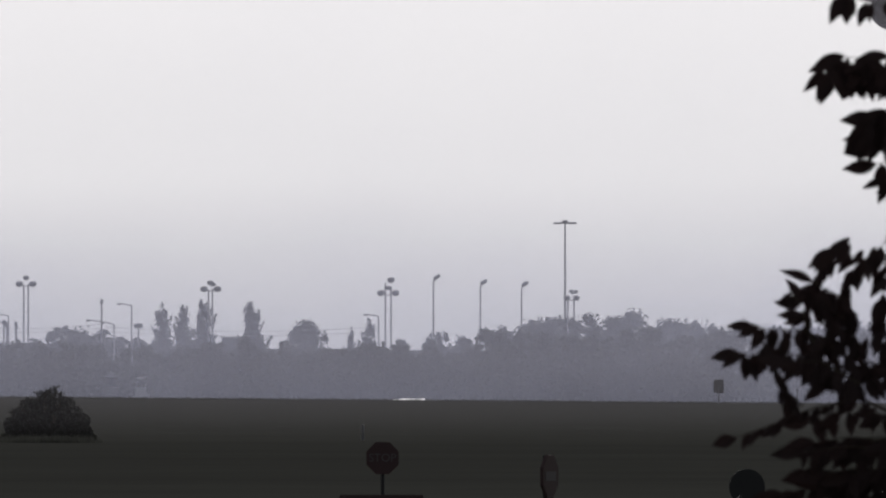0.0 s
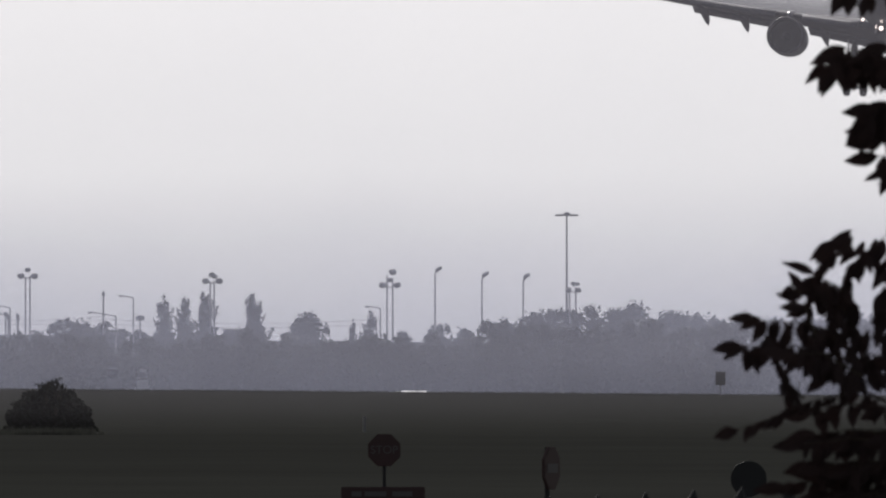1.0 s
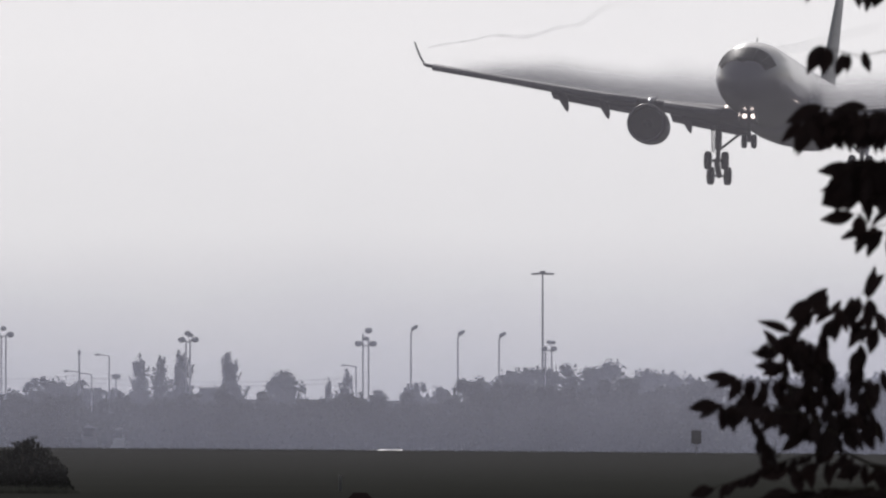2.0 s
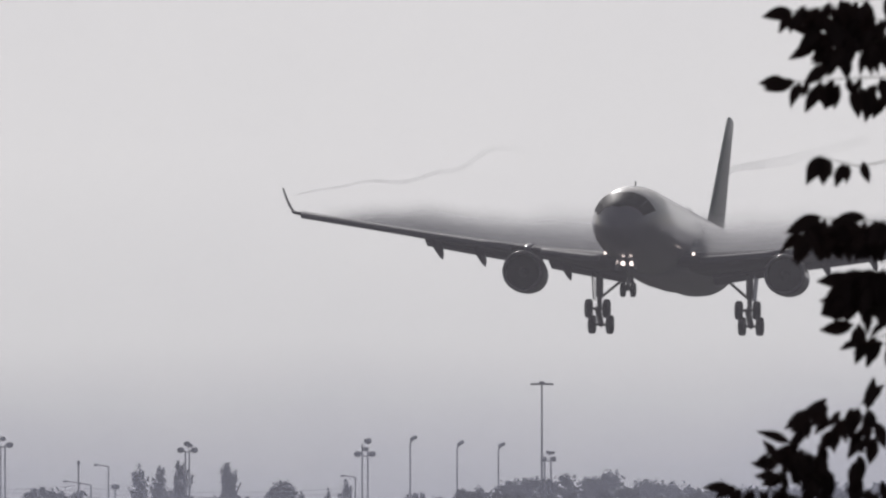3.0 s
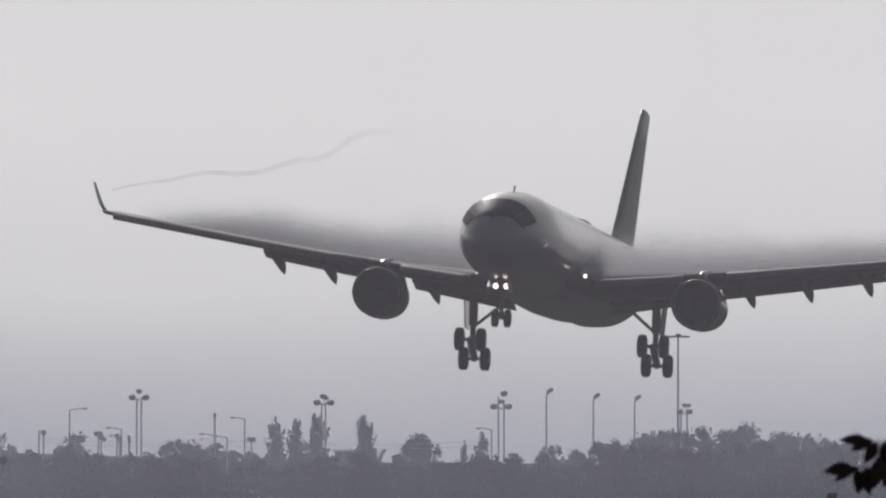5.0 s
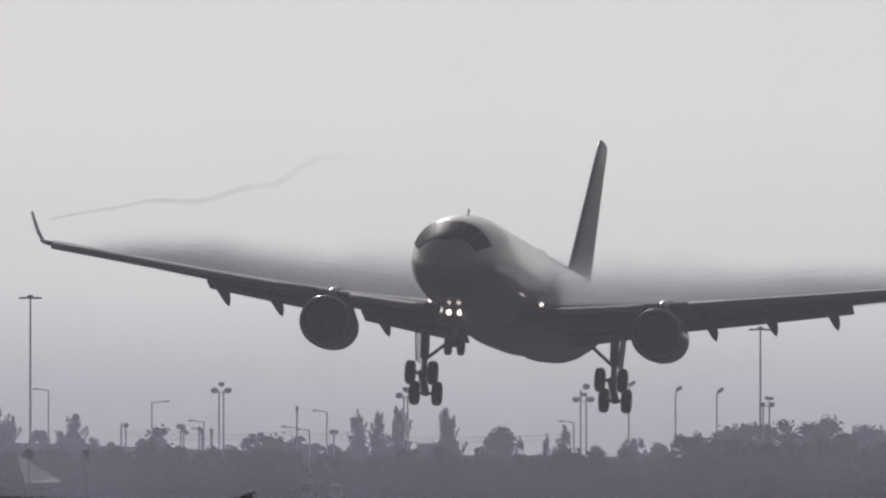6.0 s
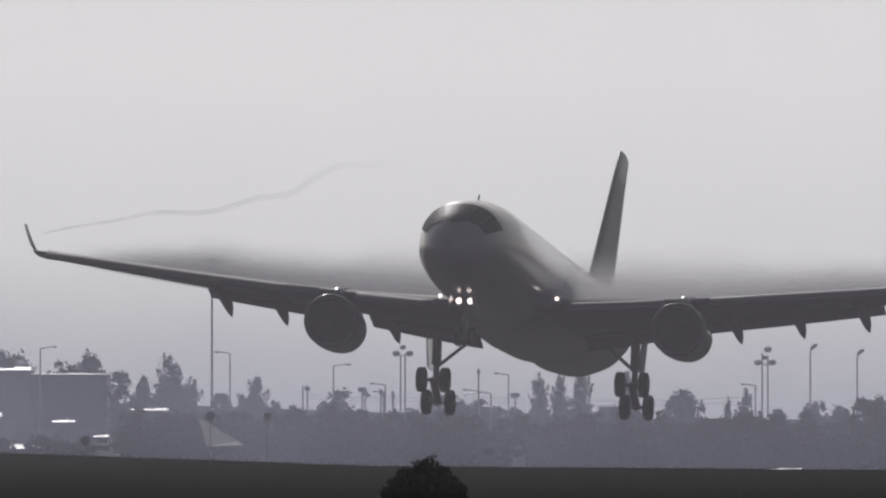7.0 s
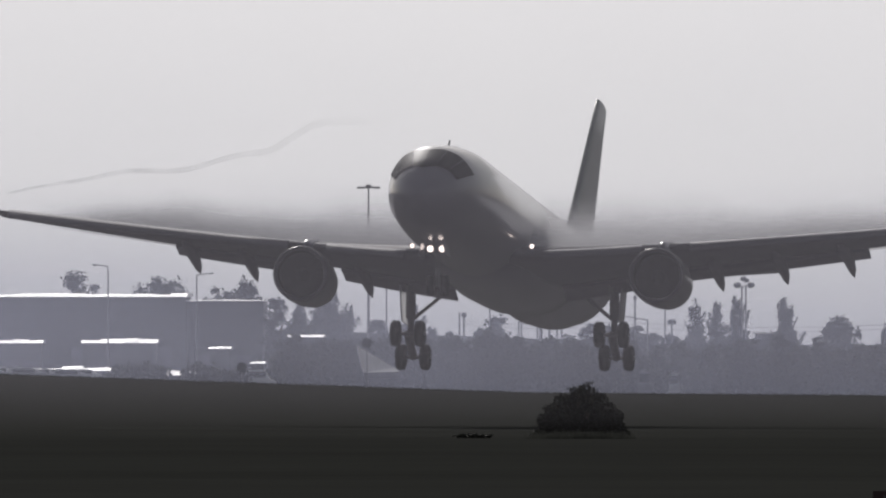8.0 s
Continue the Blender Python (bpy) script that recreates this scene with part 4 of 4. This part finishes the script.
def build_near_tree():
    ob = new("tree")
    k = TREE_D / F
    root = Vector((1250 * k, TREE_D, 0))
    ob.location = root
    tagged(ob, "dark leafy tree with drooping branches close by", "tree")
    here = lambda u, v, dy=0.0: pano(u, v, TREE_D) + Vector((0, dy, 0)) - root
    rnd = random.Random(21)
    bm = bmesh.new()
    spine = [(0, 0, -.2), (.03, 0, 1.2), (-.02, .02, 2.6), (.05, 0, 4.0), (.0, .0, 5.3), (.06, 0, 6.2)]
    for a, b, r0, r1 in zip(spine, spine[1:], (.1, .085, .07, .055, .04), (.085, .07, .055, .04, .02)):
        rod(bm, a, b, r0, r1, 12)
    part("trunk", bm, BARK, ob)
    # leaf blades: pointed ovals, folded along the rib and curling at the tip
    blades = []
    for curl, wide in ((.12, .2), (.3, .18), (-.12, .22)):
        bm = bmesh.new()
        rows = []
        for i in range(7):
            s = i / 6
            w = wide * math.sin(math.pi * min(1, s * 1.02) ** .85) + .004
            z = -curl * s * s
            rows.append([bm.verts.new((-w, s, z + w * .45)), bm.verts.new((0, s, z)), bm.verts.new((w, s, z + w * .45))])
        for p, q in zip(rows, rows[1:]):
            for j in range(2):
                bm.faces.new((p[j], p[j + 1], q[j + 1], q[j]))
        me = bpy.data.meshes.new("leaf")
        bm.to_mesh(me)
        bm.free()
        me.materials.append(LEAF)
        me.shade_smooth()
        blades.append(me)
    count = [0]

    def leaf(u, v, angle, length, dy=0.0):
        """A leaf from (u, v), pointing at the angle in the view (0 right, 90 up)."""
        lf = new("leaf", rnd.choice(blades))
        lf.parent = ob
        a = radians(angle)
        y = Vector((math.cos(a), rnd.uniform(-.35, .35), math.sin(a))).normalized()
        n = Vector((rnd.uniform(-.5, .5), rnd.choice((-1, 1)), rnd.uniform(-.5, .5)))
        x = y.cross(n).normalized()
        m = Matrix((x, y, x.cross(y))).transposed().to_4x4()
        m.translation = here(u, v, dy)
        s = length * k
        lf.matrix_basis = m @ Matrix.Diagonal((s * rnd.uniform(.85, 1.2), s, s, 1))
        count[0] += 1

    def twig(points, leaves, length, start=0.0, hang=-95, spread=28, tip=True, thick=2.2):
        """A twig along points of the view, from its thick end, with leaves hanging from it."""
        dy = rnd.uniform(-.25, .25)
        P = [Vector((u, v)) for u, v in points]
        seg = [(b - a).length for a, b in zip(P, P[1:])]
        total = sum(seg)

        def at(s):
            s *= total
            for a, b, L in zip(P, P[1:], seg):
                if s <= L:
                    return a.lerp(b, s / L)
                s -= L
            return P[-1]
        fine = [at(i / 15) for i in range(16)]
        part("twig", tube([here(p.x, p.y, dy) for p in fine], lambda s: thick * k * (1.15 - .8 * s), 6), BARK, ob)
        leaves = round(leaves * 1.6)
        for i in range(leaves):
            s = start + (1 - start) * (i + rnd.uniform(.2, .8)) / leaves
            p = at(s)
            leaf(p.x, p.y, hang + rnd.uniform(-spread, spread), length * rnd.uniform(.6, 1.02), dy + rnd.uniform(-.06, .06))
        if tip:
            e = P[-1] - P[-2]
            leaf(P[-1].x, P[-1].y, math.degrees(math.atan2(e.y, e.x)), length * 1.1, dy)

    A = lambda *pts: [(x - 784, 441 - y) for x, y in pts]
    B = lambda *pts: [(x - 781, 691 - y) for x, y in pts]
    # high twigs, topmost first
    twig(B((2040, -70), (1700, -60), (1560, -30), (1440, -12)), 9, 52, .5)
    twig(B((2040, 10), (1700, -10), (1570, 0), (1490, 40)), 10, 58, .55)
    twig(B((2040, 0), (1640, 30), (1540, 50), (1505, 80)), 8, 60, .6, -110)
    twig(B((2040, 60), (1640, 20), (1560, 10), (1500, 15)), 8, 60, .5)
    twig(B((2040, 130), (1660, 100), (1560, 104), (1432, 112)), 6, 48, .6)
    twig(B((2040, 250), (1680, 235), (1560, 258), (1490, 240)), 1, 46, .9, -95, 15, False)
    for x, y, a, n in ((1492, 240, -118, 60), (1498, 242, -95, 52), (1532, 254, -112, 48), (1538, 254, -90, 40), (1566, 250, -80, 44)):
        leaf(x - 781, 691 - y, a, n)
    twig(A((2040, 170), (1700, 110), (1560, 106), (1485, 100)), 5, 60, .64, -105, 16, False)
    leaf(1495 - 784, 441 - 98, 205, 72)
    leaf(1495 - 784, 441 - 108, -125, 58)
    twig(A((2040, 260), (1720, 190), (1600, 195), (1545, 205)), 7, 56, .66, -110, 25)
    for x, y, a, n in ((1575, 196, 200, 66), (1560, 205, 215, 58), (1548, 212, -100, 62), (1568, 222, -88, 66), (1590, 205, -110, 70), (1612, 215, -100, 66), (1600, 200, 190, 60), (1580, 240, -105, 50)):
        leaf(x - 784, 441 - y, a, n)
    for x, y, a, n in ((1545, 112, -112, 62), (1560, 118, -80, 60), (1530, 102, -100, 66), (1585, 110, -95, 68), (1605, 115, -120, 66), (1575, 100, 185, 66), (1600, 105, -70, 60)):
        leaf(x - 784, 441 - y, a, n)
    for x, y, a, n in ((1585, 320, -95, 55), (1600, 316, -120, 60), (1612, 330, -85, 60), (1605, 322, 200, 60)):
        leaf(x - 784, 441 - y, a, n)
    twig(A((2040, 370), (1720, 300), (1620, 305), (1560, 318)), 4, 50, .7, -115, 20, False)
    leaf(1565 - 784, 441 - 318, 200, 42)
    leaf(1572 - 784, 441 - 322, -115, 46)
    for y in (372, 395, 492, 515, 540):
        twig(B((2040, y - 30), (1660, y - 14), (1550, y)), 4, 58, .62, -105, 25)
    # close sprays of overlapping leaves
    def spray(fit, x0, x1, y0, y1, number, length):
        for _ in range(number):
            (u, v), = fit((rnd.uniform(x0, x1), rnd.uniform(y0, y1)))
            leaf(u, v, -100 + rnd.uniform(-40, 40), length * rnd.uniform(.75, 1.1), rnd.uniform(-.2, .2))

    spray(B, 1480, 1610, -40, 60, 46, 50)
    spray(B, 1430, 1500, -25, 5, 8, 44)
    spray(A, 1505, 1610, 98, 135, 16, 52)
    spray(A, 1540, 1610, 195, 235, 16, 50)
    spray(B, 1520, 1610, 440, 510, 14, 52)
    spray(B, 1455, 1610, 362, 385, 15, 60)
    spray(A, 1430, 1600, 430, 560, 24, 50)
    spray(B, 1520, 1610, 100, 135, 8, 54)
    for x, y, a, n in ((1446, 108, 195, 62), (1452, 112, -112, 46), (1488, 114, -116, 58), (1522, 112, -100, 52), (1548, 118, -84, 60)):
        leaf(x - 781, 691 - y, a, n)
    spray(A, 1450, 1600, 560, 690, 26, 50)
    spray(A, 1360, 1500, 590, 640, 14, 48)
    # the big lower branch and its fans of leaves
    twig(A((2040, 760), (1720, 760), (1570, 730), (1500, 690), (1450, 630), (1425, 560), (1450, 480), (1500, 428)), 12, 50, .5, -110, 40, False, 4.5)
    leaf(1505 - 784, 441 - 420, 215, 60)
    leaf(1470 - 784, 441 - 440, 222, 55)
    twig(A((1480, 660), (1470, 560), (1510, 480), (1568, 430)), 10, 52, .2, -100, 40)
    twig(A((1600, 700), (1570, 600), (1560, 500), (1575, 440)), 9, 56, .1, -105, 30)
    twig(A((1440, 610), (1415, 540), (1395, 510)), 4, 44, .4, -130, 50, False)
    leaf(1418 - 784, 441 - 522, 135, 40)
    leaf(1415 - 784, 441 - 545, 165, 48)
    leaf(1425 - 784, 441 - 560, 180, 50)
    twig(A((1500, 610), (1420, 585), (1340, 580)), 9, 52, .05, -100, 30)
    leaf(1345 - 784, 441 - 577, 205, 46)
    twig(A((1520, 560), (1480, 520), (1440, 500)), 8, 56, .0, -105, 35)
    twig(A((1530, 620), (1490, 560), (1450, 540)), 8, 56, .0, -110, 35)
    twig(A((1500, 650), (1400, 625), (1315, 628)), 11, 56, .0, -98, 28)
    leaf(1320 - 784, 441 - 626, 205, 58)
    twig(A((1520, 680), (1450, 640), (1400, 640)), 8, 60, .0, -105, 35)
    twig(A((1590, 650), (1530, 640), (1500, 660)), 6, 52, .0, -110, 40)
    twig(A((1530, 705), (1440, 722), (1360, 755), (1300, 775)), 8, 42, .1, 225, 25)
    twig(A((1420, 720), (1390, 690), (1370, 650)), 5, 48, .2, -95, 25)
    # dense lower corner
    for i in range(30):
        x, y = 1440 + 14 * i % 150, 740 + (i * 53) % 160
        twig(A((1700, y + 10), (x + 60, y - 12), (x, y)), 6, 58, .25, -110, 45)
    twig(A((1620, 800), (1500, 790), (1420, 800)), 8, 55, .2, -115, 30)
    twig(A((1620, 880), (1480, 860), (1390, 875)), 8, 55, .2, -115, 40)


build_near_tree()


def motions():
    rows = [(t, flight_pose(*r)) for t, *r in FLIGHT]
    walk(JET, rows)
    walk(CLOUD, rows)
    tip = Vector((-29.6, S(42.9), 4.1))
    walk(TRAIL, [(t, Matrix.Translation(m @ tip)) for t, m in rows])
    walk(WISP, [(0, pose(21, 190, 7)), (1, pose(12, 110, 4)), (2.3, pose(0, 0, 0)), (3.5, pose(0, 0, 0)), (4.5, pose(3.4, 0, 2.1)), (5.2, pose(6.2, 0, 3.8)), (8, pose(16, 0, 9))])


motions()
